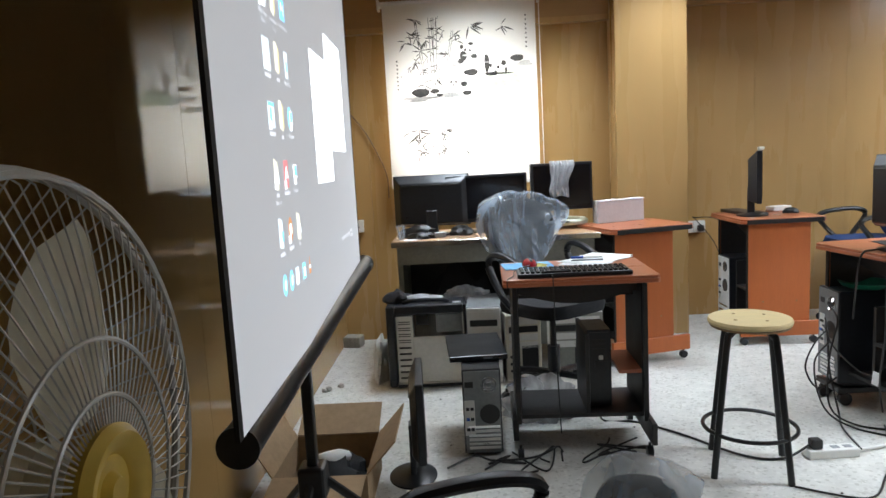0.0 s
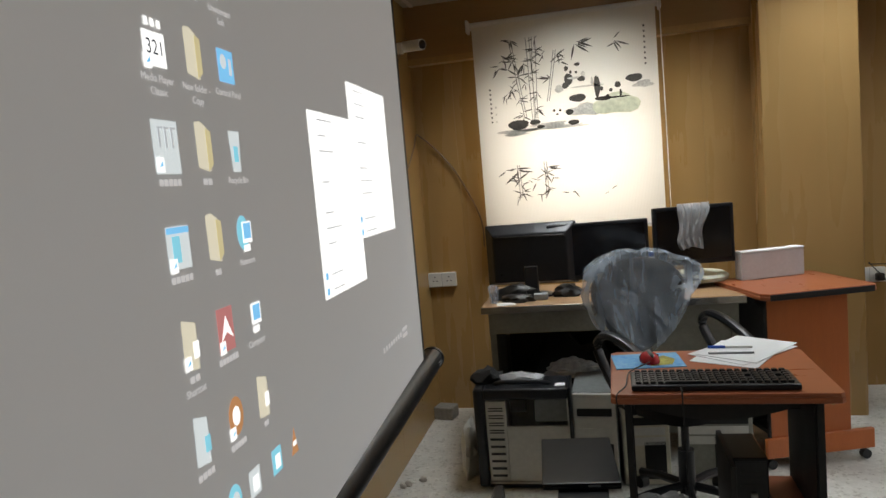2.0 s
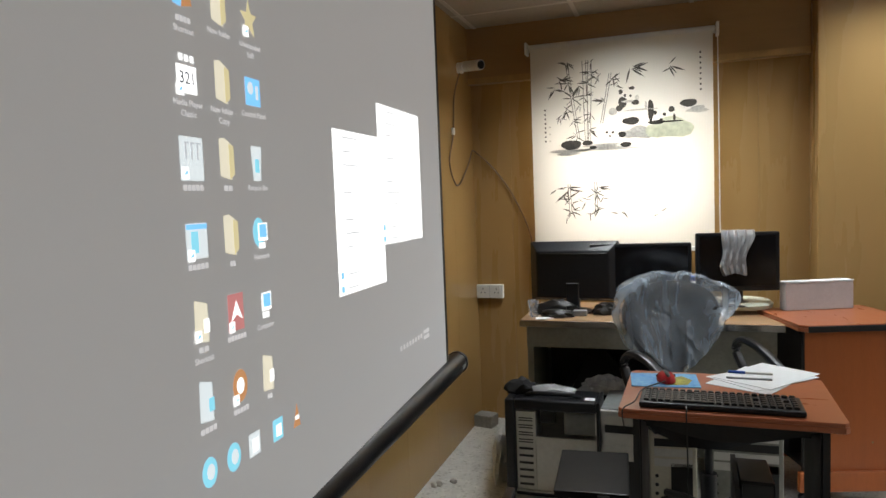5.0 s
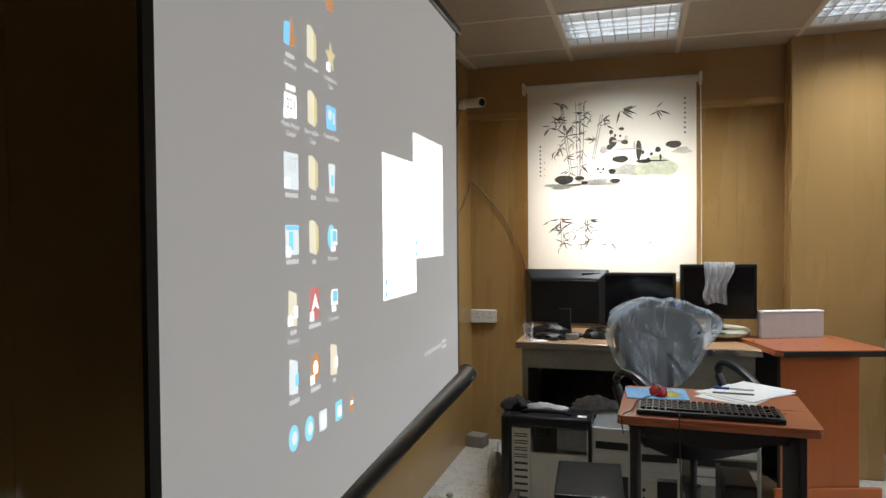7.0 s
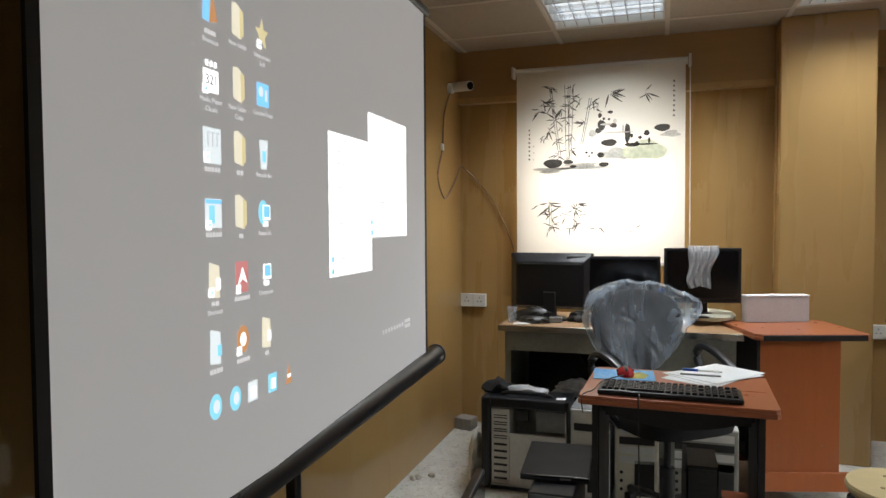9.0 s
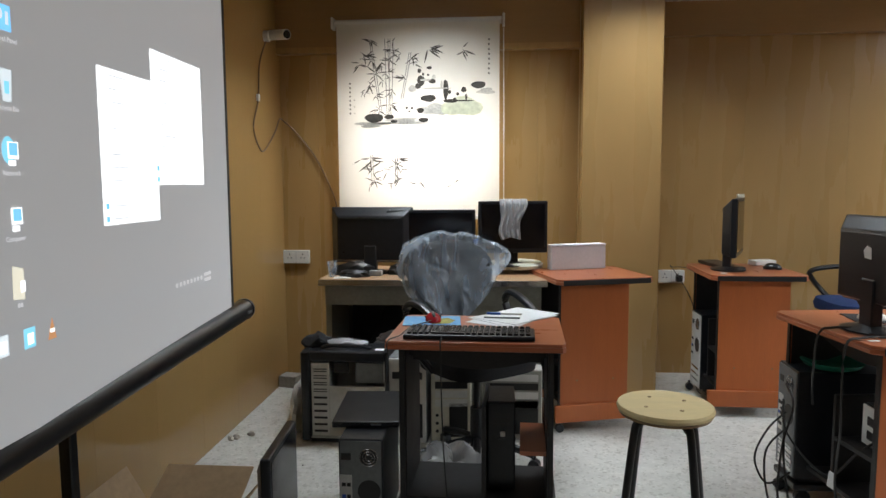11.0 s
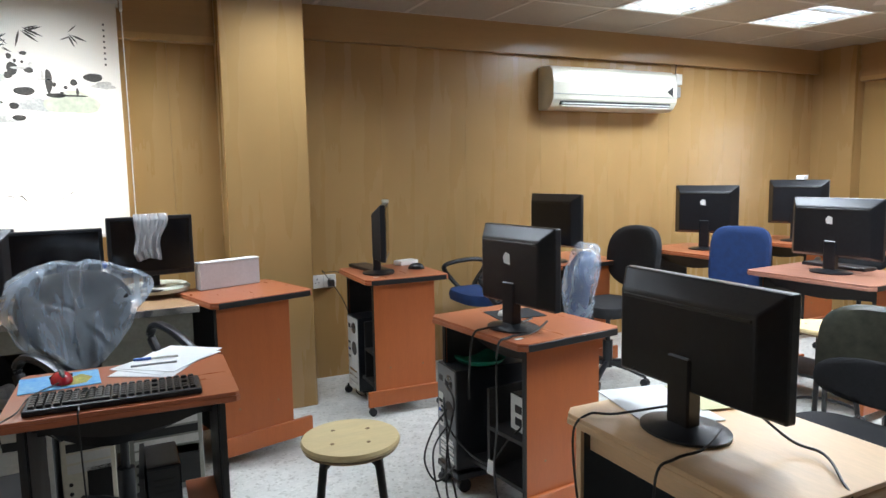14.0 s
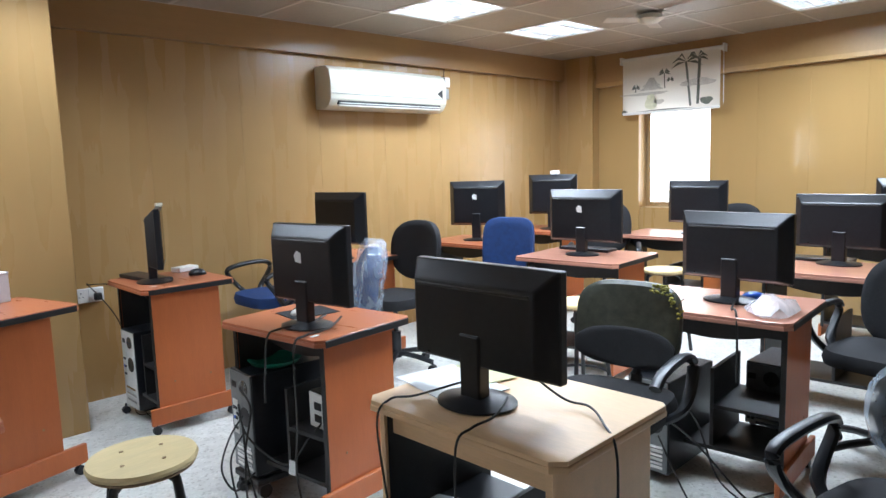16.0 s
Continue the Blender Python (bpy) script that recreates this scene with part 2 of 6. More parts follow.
M_GREENP = mat("green_plastic", (0.02, 0.20, 0.12), 0.4, var=0.1)
M_PCB = mat("beige_label", (0.55, 0.52, 0.42), 0.6, var=0.1)


# ---- mesh helpers ----
def bx(bm, x0, x1, y0, y1, z0, z1, bevel=0.0, seg=1):
    r = bmesh.ops.create_cube(bm, size=1)
    vs = r["verts"]
    bmesh.ops.scale(bm, vec=(x1 - x0, y1 - y0, z1 - z0), verts=vs)
    bmesh.ops.translate(bm, vec=((x0 + x1) / 2, (y0 + y1) / 2, (z0 + z1) / 2), verts=vs)
    if bevel:
        bmesh.ops.bevel(bm, geom=list({e for v in vs for e in v.link_edges}), offset=bevel, segments=seg, affect="EDGES", profile=0.5)
    return bm


def box(x0, x1, y0, y1, z0, z1, bevel=0.0, seg=1):
    return bx(bmesh.new(), x0, x1, y0, y1, z0, z1, bevel, seg)


def cyl(bm, a, b, r0, r1=None, n=16):
    a, b = Vector(a), Vector(b)
    d = b - a
    m = Matrix.Translation((a + b) / 2) @ d.to_track_quat("Z", "Y").to_matrix().to_4x4()
    bmesh.ops.create_cone(bm, cap_ends=True, segments=n, radius1=r0, radius2=r0 if r1 is None else r1, depth=d.length, matrix=m)
    return bm


def smooth_path(pts, n=6):
    pts = [Vector(p) for p in pts]
    out = []
    for i in range(len(pts) - 1):
        p0, p1, p2, p3 = pts[max(i - 1, 0)], pts[i], pts[i + 1], pts[min(i + 2, len(pts) - 1)]
        for k in range(n):
            t = k / n
            out.append(0.5 * (2 * p1 + (p2 - p0) * t + (2 * p0 - 5 * p1 + 4 * p2 - p3) * t * t + (3 * p1 - p0 - 3 * p2 + p3) * t ** 3))
    return out + [pts[-1]]


def tube(bm, pts, r, n=6, closed=False, flat=1.0):
    pts = [Vector(p) for p in pts]
    rings = []
    up = Vector((0, 0, 1))
    for i, p in enumerate(pts):
        a = pts[i - 1] if i or closed else p
        b = pts[(i + 1) % len(pts)] if i < len(pts) - 1 or closed else p
        d = (b - a).normalized()
        s = d.cross(up)
        if s.length < 0.05:
            s = d.cross(Vector((1, 0, 0)))
        s.normalize()
        u = s.cross(d)
        rings.append([bm.verts.new(p + s * r * math.cos(2 * math.pi * k / n) + u * r * flat * math.sin(2 * math.pi * k / n)) for k in range(n)])
    m = len(rings)
    for i in range(m if closed else m - 1):
        A, B = rings[i], rings[(i + 1) % m]
        for k in range(n):
            bm.faces.new((A[k], A[(k + 1) % n], B[(k + 1) % n], B[k]))
    if not closed:
        bm.faces.new(rings[0][::-1])
        bm.faces.new(rings[-1])
    bmesh.ops.recalc_face_normals(bm, faces=bm.faces)
    return bm


def prism(bm, outline, z0, z1, bevel=0.0):
    """A slab with that outline (x, y)."""
    lo = [bm.verts.new((x, y, z0)) for x, y in outline]
    f = bm.faces.new(lo)
    r = bmesh.ops.extrude_face_region(bm, geom=[f])
    vs = [v for v in r["geom"] if isinstance(v, bmesh.types.BMVert)]
    bmesh.ops.translate(bm, vec=(0, 0, z1 - z0), verts=vs)
    bmesh.ops.recalc_face_normals(bm, faces=bm.faces)
    if bevel:
        es = [e for e in bm.edges if abs(e.verts[0].co.z - e.verts[1].co.z) < 1e-6]
        bmesh.ops.bevel(bm, geom=es, offset=bevel, segments=2, affect="EDGES", profile=0.5)
    return bm


def disc_pts(cx, cy, rx, ry, n=16, a0=0.0, a1=2 * math.pi):
    return [(cx + rx * math.cos(a0 + (a1 - a0) * k / n), cy + ry * math.sin(a0 + (a1 - a0) * k / n)) for k in range(n)]


def lathe(bm, prof, n=24, m=None):
    """Turn the profile (radius, z) about the z axis."""
    rings = []
    for r, z in prof:
        rings.append([bm.verts.new((r * math.cos(2 * math.pi * k / n), r * math.sin(2 * math.pi * k / n), z)) for k in range(n)])
    for A, B in zip(rings, rings[1:]):
        for k in range(n):
            bm.faces.new((A[k], A[(k + 1) % n], B[(k + 1) % n], B[k]))
    bm.faces.new(rings[0][::-1])
    bm.faces.new(rings[-1])
    bmesh.ops.recalc_face_normals(bm, faces=bm.faces)
    if m is not None:
        bmesh.ops.transform(bm, matrix=m, verts=bm.verts)
    return bm


def mesh_of(name, bm, material, smooth=False):
    me = bpy.data.meshes.new(name)
    bm.to_mesh(me)
    bm.free()
    me.materials.append(material)
    if smooth:
        for p in me.polygons:
            p.use_smooth = True
        me.set_sharp_from_angle(angle=radians(38))
    return me


def part(name, bm, material, parent, label="", smooth=False):
    ob = new(name, mesh_of(name, bm, material, smooth))
    ob.parent = parent
    if label:
        tagged(ob, label)
    return ob


def thing(name, label, category, m=None, group="", kind=""):
    ob = new(name)
    ob.empty_display_size = 0.1
    tagged(ob, label, category, group, kind)
    if m is not None:
        ob.matrix_basis = m
    return ob


def solid(name, bm, material, label, category="", kind="", m=None, group="", smooth=False):
    ob = new(name, mesh_of(name, bm, material, smooth))
    tagged(ob, label, category, group, kind)
    if m is not None:
        ob.matrix_basis = m
    return ob


def structure(name, bm, material, label, category):
    return solid(name, bm, material, label, category, "structure")


# ---- structure ----
structure("floor", box(-0.2, XE + 0.4, YS - 0.2, YR + 0.4, -0.1, 0.0), M_FLOOR, "speckled pale grey terrazzo floor, dusty and scuffed", "floor")
COLX0, COLX1, COLY = 1.88, 2.34, 4.85
BEAMZ = 2.13


def wall_core(name, bms, label):
    bm = bmesh.new()
    for b in bms:
        bx(bm, *b)
    return structure(name, bm, M_WALL, label, "wall")


WLAB = "wall clad in glossy honey-brown wood laminate panels"
w_west = wall_core("wall_west", [(-0.2, -0.012, YS, YN + 0.4, 0, H)], WLAB)
# window 1 opening x 0.48..1.38, z 0.85..1.82
w_north = wall_core("wall_north", [(-0.2, 0.48, YN + 0.012, YN + 0.3, 0, H), (1.38, COLX0, YN + 0.012, YN + 0.3, 0, H), (0.48, 1.38, YN + 0.012, YN + 0.3, 0, 1.12), (0.48, 1.38, YN + 0.012, YN + 0.3, 1.82, H)], WLAB)
w_rec = wall_core("wall_north_recessed", [(COLX1, XE + 0.2, YR + 0.012, YR + 0.3, 0, H)], WLAB)
W2Y0, W2Y1, W2Z0, W2Z1 = 3.76, 4.49, 0.88, 1.90
w_east = wall_core("wall_east", [(XE + 0.012, XE + 0.3, YS, W2Y0, 0, H), (XE + 0.012, XE + 0.3, W2Y1, YR + 0.3, 0, H), (XE + 0.012, XE + 0.3, W2Y0, W2Y1, 0, W2Z0), (XE + 0.012, XE + 0.3, W2Y0, W2Y1, W2Z1, H)], WLAB)
w_south = wall_core("wall_south", [(-0.2, XE + 0.3, YS - 0.2, YS, 0, H)], WLAB)
column = structure("column_north", box(COLX0, COLX1, COLY, YR + 0.3, 0, H, 0.004), M_WALL, "square column clad in honey-brown wood laminate", "column")
column2 = structure("column_corner", box(XE - 0.13, XE + 0.2, 4.95, YR + 0.1, 0, H, 0.004), M_WALL, "shallow corner pilaster in honey-brown wood laminate", "column")
structure("beam_north", box(0.0, COLX0 - 0.002, YN - 0.06, YN + 0.01, BEAMZ, H), M_BEAM, "boxed beam clad in darker wood laminate above the window", "beam")
structure("beam_north_recessed", box(COLX1 + 0.002, XE, YR - 0.06, YR + 0.01, BEAMZ + 0.085, H), M_BEAM, "boxed beam clad in darker wood laminate under the ceiling", "beam")
structure("beam_east", box(XE - 0.06, XE + 0.01, YS, 4.948, BEAMZ + 0.02, H), M_BEAM, "boxed beam clad in wood laminate under the ceiling", "beam")
structure("trim_north", box(0.0, COLX0 - 0.002, YN - 0.068, YN + 0.0, BEAMZ - 0.035, BEAMZ), M_TRIM, "pale laminate moulding strip along the beam", "trim")
structure("trim_east", box(XE - 0.066, XE - 0.0, YS, 4.948, BEAMZ - 0.02, BEAMZ + 0.02), M_TRIM, "laminate moulding strip along the beam", "trim")


def panels(parent, fixed, axis, lo, hi, z0, z1, sign, step, material=None):
    """Laminate boards side by side on a wall, 3 mm apart."""
    n = max(1, round((hi - lo) / step))
    w = (hi - lo) / n
    data = None
    for i in range(n):
        if data is None:
            bm = box(-w / 2 + 0.0004, w / 2 - 0.0004, -0.012, 0.0, z0, z1)
            data = mesh_of("panel", bm, material or M_WALL)
        ob = new("panel", data)
        c = lo + (i + 0.5) * w
        ob.matrix_basis = {"y": pose(c, fixed, 0, 0, 0, 180 if sign > 0 else 0), "x": pose(fixed, c, 0, 0, 0, 90 if sign > 0 else -90)}[axis]
        if axis == "y" and sign > 0:
            ob.matrix_basis = pose(c, fixed, 0)
        ob.parent = parent


# ---- ceiling ----
def build_ceiling():
    bm = bmesh.new()
    lamps = {(round((lx - GX) / GP), round((ly - GY) / GP)) for lx, ly in LAMPS}
    for i in range(-1, 13):
        for j in range(-1, 13):
            if (i, j) in lamps:
                continue
            ax, ay = GX + GP * i, GY + GP * j
            a, b = max(ax + 0.012, -0.1), min(ax + GP - 0.012, XE + 0.1)
            c, d = max(ay + 0.012, YS - 0.1), min(ay + GP - 0.012, YR + 0.1)
            if b - a > 0.02 and d - c > 0.02:
                bx(bm, a, b, c, d, H, H + 0.02)
    bx(bm, -0.2, XE + 0.3, YS - 0.2, YR + 0.3, H + 0.14, H + 0.18)
    structure("ceiling", bm, M_TILE, "suspended ceiling of speckled beige-grey tiles", "ceiling")
    bm = bmesh.new()
    for i in range(13):
        x = GX + GP * i
        bx(bm, x - 0.012, x + 0.012, YS, YR, H - 0.004, H + 0.03)
    for j in range(13):
        y = GY + GP * j
        bx(bm, 0, XE, y - 0.0115, y + 0.0115, H - 0.003, H + 0.028)
    structure("ceiling_grid", bm, M_TBAR, "pale metal grid bars of the suspended ceiling", "ceiling grid")


def ceiling_lamp(tube_mat):
    root = thing("ceiling_light", "recessed square fluorescent light with mirrored louvre, switched on", "ceiling light", group="recessed ceiling lights")
    bm = bmesh.new()
    bx(bm, 0.014, 0.586, 0.014, 0.586, 0.115, 0.12)
    for a in ((0.014, 0.02, 0.014, 0.586), (0.58, 0.586, 0.014, 0.586), (0.014, 0.586, 0.014, 0.02), (0.014, 0.586, 0.58, 0.586)):
        bx(bm, *a, 0.0, 0.118)
    part("housing", bm, M_WHITE, root)
    for k in range(4):
        bm = bmesh.new()
        cyl(bm, (0.03, 0.08 + 0.147 * k, 0.07), (0.57, 0.08 + 0.147 * k, 0.07), 0.012, n=8)
        part("tube", bm, tube_mat, root, "glowing fluorescent tube")
    for k in range(1, 4):
        part("louvre", box(0.02, 0.58, 0.6 * k / 4 - 0.006, 0.6 * k / 4 + 0.006, 0.002, 0.05), M_ALU, root)
    for k in range(1, 9):
        part("louvre_blade", box(0.6 * k / 9 - 0.002, 0.6 * k / 9 + 0.002, 0.02, 0.58, 0.004, 0.045), M_ALU, root)
    return root


# ---- furniture ----
def computer_desk(label, m, h=0.75, w=0.60, d=0.54, top=None, side=None, shelf=0.035, group="computer desks", py=(0.10, 0.46), shelf_mat=None, apron=False):
    """User sits on local +y; local x runs along the desk."""
    top, side = top or M_REDTOP, side or M_ORANGE
    root = thing("computer_desk", label, "desk", m, group)
    c = 0.03 if top is M_BEECH else (0.012 if side is M_BLKPANEL else 0.028)
    out = [(-w / 2 + c, 0), (w / 2 - c, 0), (w / 2, c), (w / 2, d - 0.018), (w / 2 - 0.018, d), (-w / 2 + 0.018, d), (-w / 2, d - 0.018), (-w / 2, c)]
    part("tabletop", prism(bmesh.new(), out, h - 0.012, h, 0.002), top, root)
    oe = [(x * 1.006, (y - d / 2) * 1.006 + d / 2) for x, y in out]
    part("edge_band", prism(bmesh.new(), oe, h - 0.03, h - 0.0125, 0.004), top, root, "rounded edge band")
    if side is M_ORANGE:
        for s in (-1, 1):
            part("end_strip", box(s * w * 0.503 - 0.002, s * w * 0.503 + 0.002, c, d - 0.018, h - 0.031, h - 0.004, 0.0015), M_EDGE, root, "black edging strip")
        for y in (py[0] + 0.09, py[1] - 0.08):
            for s in (-1, 1):
                bm = bmesh.new()
                cyl(bm, (s * (w / 2 - 0.036), y, 0.27), (s * (w / 2 - 0.0345), y, 0.27), 0.005, n=10)
                part("screw_cap", bm, M_PLY, root)
    for s in (-1, 1):
        x = s * (w / 2 - 0.045)
        part("side_panel", box(x - 0.009, x + 0.009, py[0], py[1], 0.13, h - 0.03, 0.001), side, root)
        part("inner_face", box(x - s * 0.0125 - 0.0015, x - s * 0.0125 + 0.0015, py[0] + 0.002, py[1] - 0.002, 0.15, h - 0.032), M_BLKPANEL, root, "black inner face")
        part("panel_edge", box(x - 0.0095, x + 0.0095, py[0] - 0.007, py[0] - 0.0002, 0.13, h - 0.03), M_EDGE if side is M_ORANGE else side, root)
        part("foot", box(x - 0.011 + s * 0.014, x + 0.011 + s * 0.014, 0.0 if s > 0 else py[0], d - 0.02, 0.055, 0.145, 0.003), side, root)
        for y in (0.03, d - 0.05):
            bm = bmesh.new()
            cyl(bm, (x - 0.012, y, 0.022), (x + 0.012, y, 0.022), 0.022, n=14)
            cyl(bm, (x, y, 0.03), (x, y, 0.06), 0.006, n=8)
            part("castor", bm, M_PLASTIC, root, smooth=True)
    # curved modesty panel
    n = 14
    xw = w / 2 - 0.056
    pts = [(-xw, h - 0.03), (xw, h - 0.03)] + [(xw * (1 - 2 * k / n), h - 0.085 - 0.05 * math.sin(math.pi * k / n)) for k in range(n + 1)]
    bm = prism(bmesh.new(), pts, 0, 0.015)
    bmesh.ops.transform(bm, matrix=Matrix(((1, 0, 0, 0), (0, 0, 1, 0.16), (0, 1, 0, 0), (0, 0, 0, 1))), verts=bm.verts)
    bmesh.ops.recalc_face_normals(bm, faces=bm.faces)
    if apron:
        bm.free()
        bm = box(-xw, xw, 0.05, 0.066, h - 0.10, h - 0.03, 0.001)
    part("modesty_panel", bm, side if apron else M_BLKPANEL, root)
    part("bottom_shelf", box(-xw, xw, py[0] + 0.004, py[1] - 0.01, 0.15, 0.166), M_BLKPANEL, root)
    if shelf:
        part("divider", box(0.02, 0.035, py[0] + 0.01, py[1] - 0.02, 0.166, 0.50), M_BLKPANEL, root)
        part("shelf", box(shelf, xw, py[0] + 0.01, py[1] - 0.02, 0.33, 0.345), shelf_mat or M_BLKPANEL, root)
    part("keyboard_tray", box(-xw + 0.01, xw - 0.01, 0.20, py[1], h - 0.115, h - 0.10), M_BLKPANEL, root)
    return root


def monitor(m, w=0.49, h=0.345, neck=0.085, label="black monitor with a sloped plastic back", sticker=False, thick=0.055):
    """Screen faces local -y; stands on local z 0."""
    root = thing("monitor", label, "monitor", m, "computer monitors")
    z0, z1 = neck, neck + h
    bm = box(-w / 2, w / 2, -0.012, 0.02, z0, z1, 0.006, 2)
    part("bezel", bm, M_PLASTIC, root)
    # tapered back shell
    bm = bmesh.new()
    a = [(-w / 2 + 0.004, z0 + 0.004), (w / 2 - 0.004, z0 + 0.004), (w / 2 - 0.004, z1 - 0.004), (-w / 2 + 0.004, z1 - 0.004)]
    b = [(-w / 2 + 0.045, z0 + 0.02), (w / 2 - 0.045, z0 + 0.02), (w / 2 - 0.045, z1 - 0.05), (-w / 2 + 0.045, z1 - 0.05)]
    va = [bm.verts.new((x, 0.0195, z)) for x, z in a]
    vb = [bm.verts.new((x, 0.012 + thick, z)) for x, z in b]
    for k in range(4):
        bm.faces.new((va[k], va[(k + 1) % 4], vb[(k + 1) % 4], vb[k]))
    bm.faces.new(vb)
    bmesh.ops.recalc_face_normals(bm, faces=bm.faces)
    bmesh.ops.bevel(bm, geom=[e for e in bm.edges if len(e.link_faces) == 2], offset=0.006, segments=2, affect="EDGES", profile=0.5)
    part("back_shell", bm, M_PLASTIC, root)
    part("vent_strip", box(-w / 2 + 0.055, w / 2 - 0.055, 0.008 + thick, 0.016 + thick, z1 - 0.066, z1 - 0.058, 0.002), M_EDGE, root)
    part("screen", box(-w / 2 + 0.017, w / 2 - 0.017, -0.0135, -0.0115, z0 + 0.025, z1 - 0.017), M_GLOSSY, root, "dark switched-off glass screen")
    part("neck", box(-0.035, 0.035, 0.03, 0.03 + thick * 0.8, 0.012, z0 + 0.10, 0.005), M_PLASTIC, root)
    bm = lathe(bmesh.new(), [(0.115, 0.0), (0.115, 0.006), (0.09, 0.013), (0.04, 0.02), (0.0305, 0.022)], 28)
    bmesh.ops.scale(bm, vec=(1, 0.82, 1), verts=bm.verts)
    bmesh.ops.translate(bm, vec=(0, 0.045, 0), verts=bm.verts)
    part("base", bm, M_PLASTIC, root, smooth=True)
    if sticker:
        bm = prism(bmesh.new(), [(0.05, 0.0), (0.085, 0.004), (0.092, 0.03), (0.075, 0.048), (0.052, 0.04)], 0, 0.0012)
        bmesh.ops.transform(bm, matrix=Matrix(((1, 0, 0, -0.06), (0, 0, 1, 0.0125 + thick), (0, 1, 0, z1 - 0.15), (0, 0, 0, 1))), verts=bm.verts)
        part("sticker", bm, M_TAPE, root, "torn white paper sticker")
    return root


def tower(m, label, w=0.18, d=0.40, h=0.40, group="desktop computers", dusty=False):
    """Rear side faces local -y."""
    root = thing("computer_tower", label, "computer", m, group)
    part("case", box(-w / 2, w / 2, 0.004, d, 0.015, h, 0.004), M_PLASTIC, root)
    body = M_DULL if dusty else M_STEEL
    part("rear_plate", box(-w / 2 + 0.006, w / 2 - 0.006, 0.0, 0.006, 0.02, h - 0.006), body, root)
    bm = bmesh.new()
    cyl(bm, (0.03, -0.002, h - 0.065), (0.03, 0.002, h - 0.065), 0.034, n=18)
    part("power_fan", bm, M_EDGE, root)
    for k in range(3):
        bm = tube(bmesh.new(), [(0.03 + (0.012 + 0.01 * k) * math.cos(a * math.pi / 8), -0.003, h - 0.065 + (0.012 + 0.01 * k) * math.sin(a * math.pi / 8)) for a in range(16)], 0.0012, 4, True)
        part("fan_grille", bm, M_CHROME, root)
    part("power_inlet", box(-0.07, -0.035, -0.002, 0.003, h - 0.075, h - 0.05), M_EDGE, root)
    part("port_panel", box(-0.075, -0.032, -0.002, 0.003, h - 0.28, h - 0.13), M_DULL, root)
    for k in range(6):
        part("port", box(-0.068 + 0.018 * (k % 2), -0.054 + 0.018 * (k % 2), -0.005, 0.0, h - 0.15 - 0.022 * (k // 2 * 2 + 1), h - 0.137 - 0.022 * (k // 2 * 2 + 1)), M_BLUEP if k == 2 else M_EDGE, root)
    bm = bmesh.new()
    cyl(bm, (0.03, -0.002, h - 0.19), (0.03, 0.002, h - 0.19), 0.042, n=18)
    part("case_fan", bm, M_EDGE, root)
    for k in range(6):
        part("slot_cover", box(-0.06, 0.07, -0.003, 0.002, 0.035 + 0.018 * k, 0.046 + 0.018 * k), M_CHROME if k % 2 else M_DULL, root)
    for sx in (-1, 1):
        part("case_foot", box(sx * w * 0.35 - 0.012, sx * w * 0.35 + 0.012, 0.03, d - 0.04, 0, 0.016), M_EDGE, root)
    return root


def back_mesh(w, h, t, curve, n=10, sq=1.0):
    """A padded, rounded backrest standing in the x-z plane, facing -y."""
    bm = bmesh.new()
    out = []
    for k in range(4 * n):
        a = 2 * math.pi * k / (4 * n)
        ca, sa = math.cos(a), math.sin(a)
        p = (0.78 if sa > 0 else 0.85) * sq
        out.append((w / 2 * math.copysign(abs(ca) ** p, ca), h / 2 * math.copysign(abs(sa) ** (0.78 * sq), sa)))
    def ring(s, y):
        return [bm.verts.new((x * s, y - curve * (x * s / (w / 2)) ** 2, h / 2 + z * s)) for x, z in out]
    rings = [ring(q, -t / 2) for q in (0.06, 0.2, 0.34, 0.48, 0.62, 0.76)] + [ring(0.9, -t / 2), ring(0.985, -t * 0.32), ring(1.0, 0), ring(0.985, t * 0.32), ring(0.9, t / 2)] + [ring(q, t / 2) for q in (0.76, 0.62, 0.48, 0.34, 0.2, 0.06)]
    for A, B in zip(rings, rings[1:]):
        for k in range(4 * n):
            bm.faces.new((A[k], A[(k + 1) % (4 * n)], B[(k + 1) % (4 * n)], B[k]))
    bm.faces.new(rings[0])
    bm.faces.new(rings[-1])
    bmesh.ops.recalc_face_normals(bm, faces=bm.faces)
    return bm


def seat_mesh(w, d, t):
    bm = bmesh.new()
    n = 32
    rings = []
    for s, z in ((0.7, 0), (0.97, 0.004), (1.0, t * 0.45), (0.95, t * 0.9), (0.6, t)):
        r = []
        for k in range(n):
            a = 2 * math.pi * k / n
            r.append(bm.verts.new((w / 2 * s * math.copysign(abs(math.cos(a)) ** 0.55, math.cos(a)), d / 2 * s * math.copysign(abs(math.sin(a)) ** 0.55, math.sin(a)), z)))
        rings.append(r)
    for A, B in zip(rings, rings[1:]):
        for k in range(n):
            bm.faces.new((A[k], A[(k + 1) % n], B[(k + 1) % n], B[k]))
    bm.faces.new(rings[0][::-1])
    bm.faces.new(rings[-1])
    bmesh.ops.recalc_face_normals(bm, faces=bm.faces)
    return bm


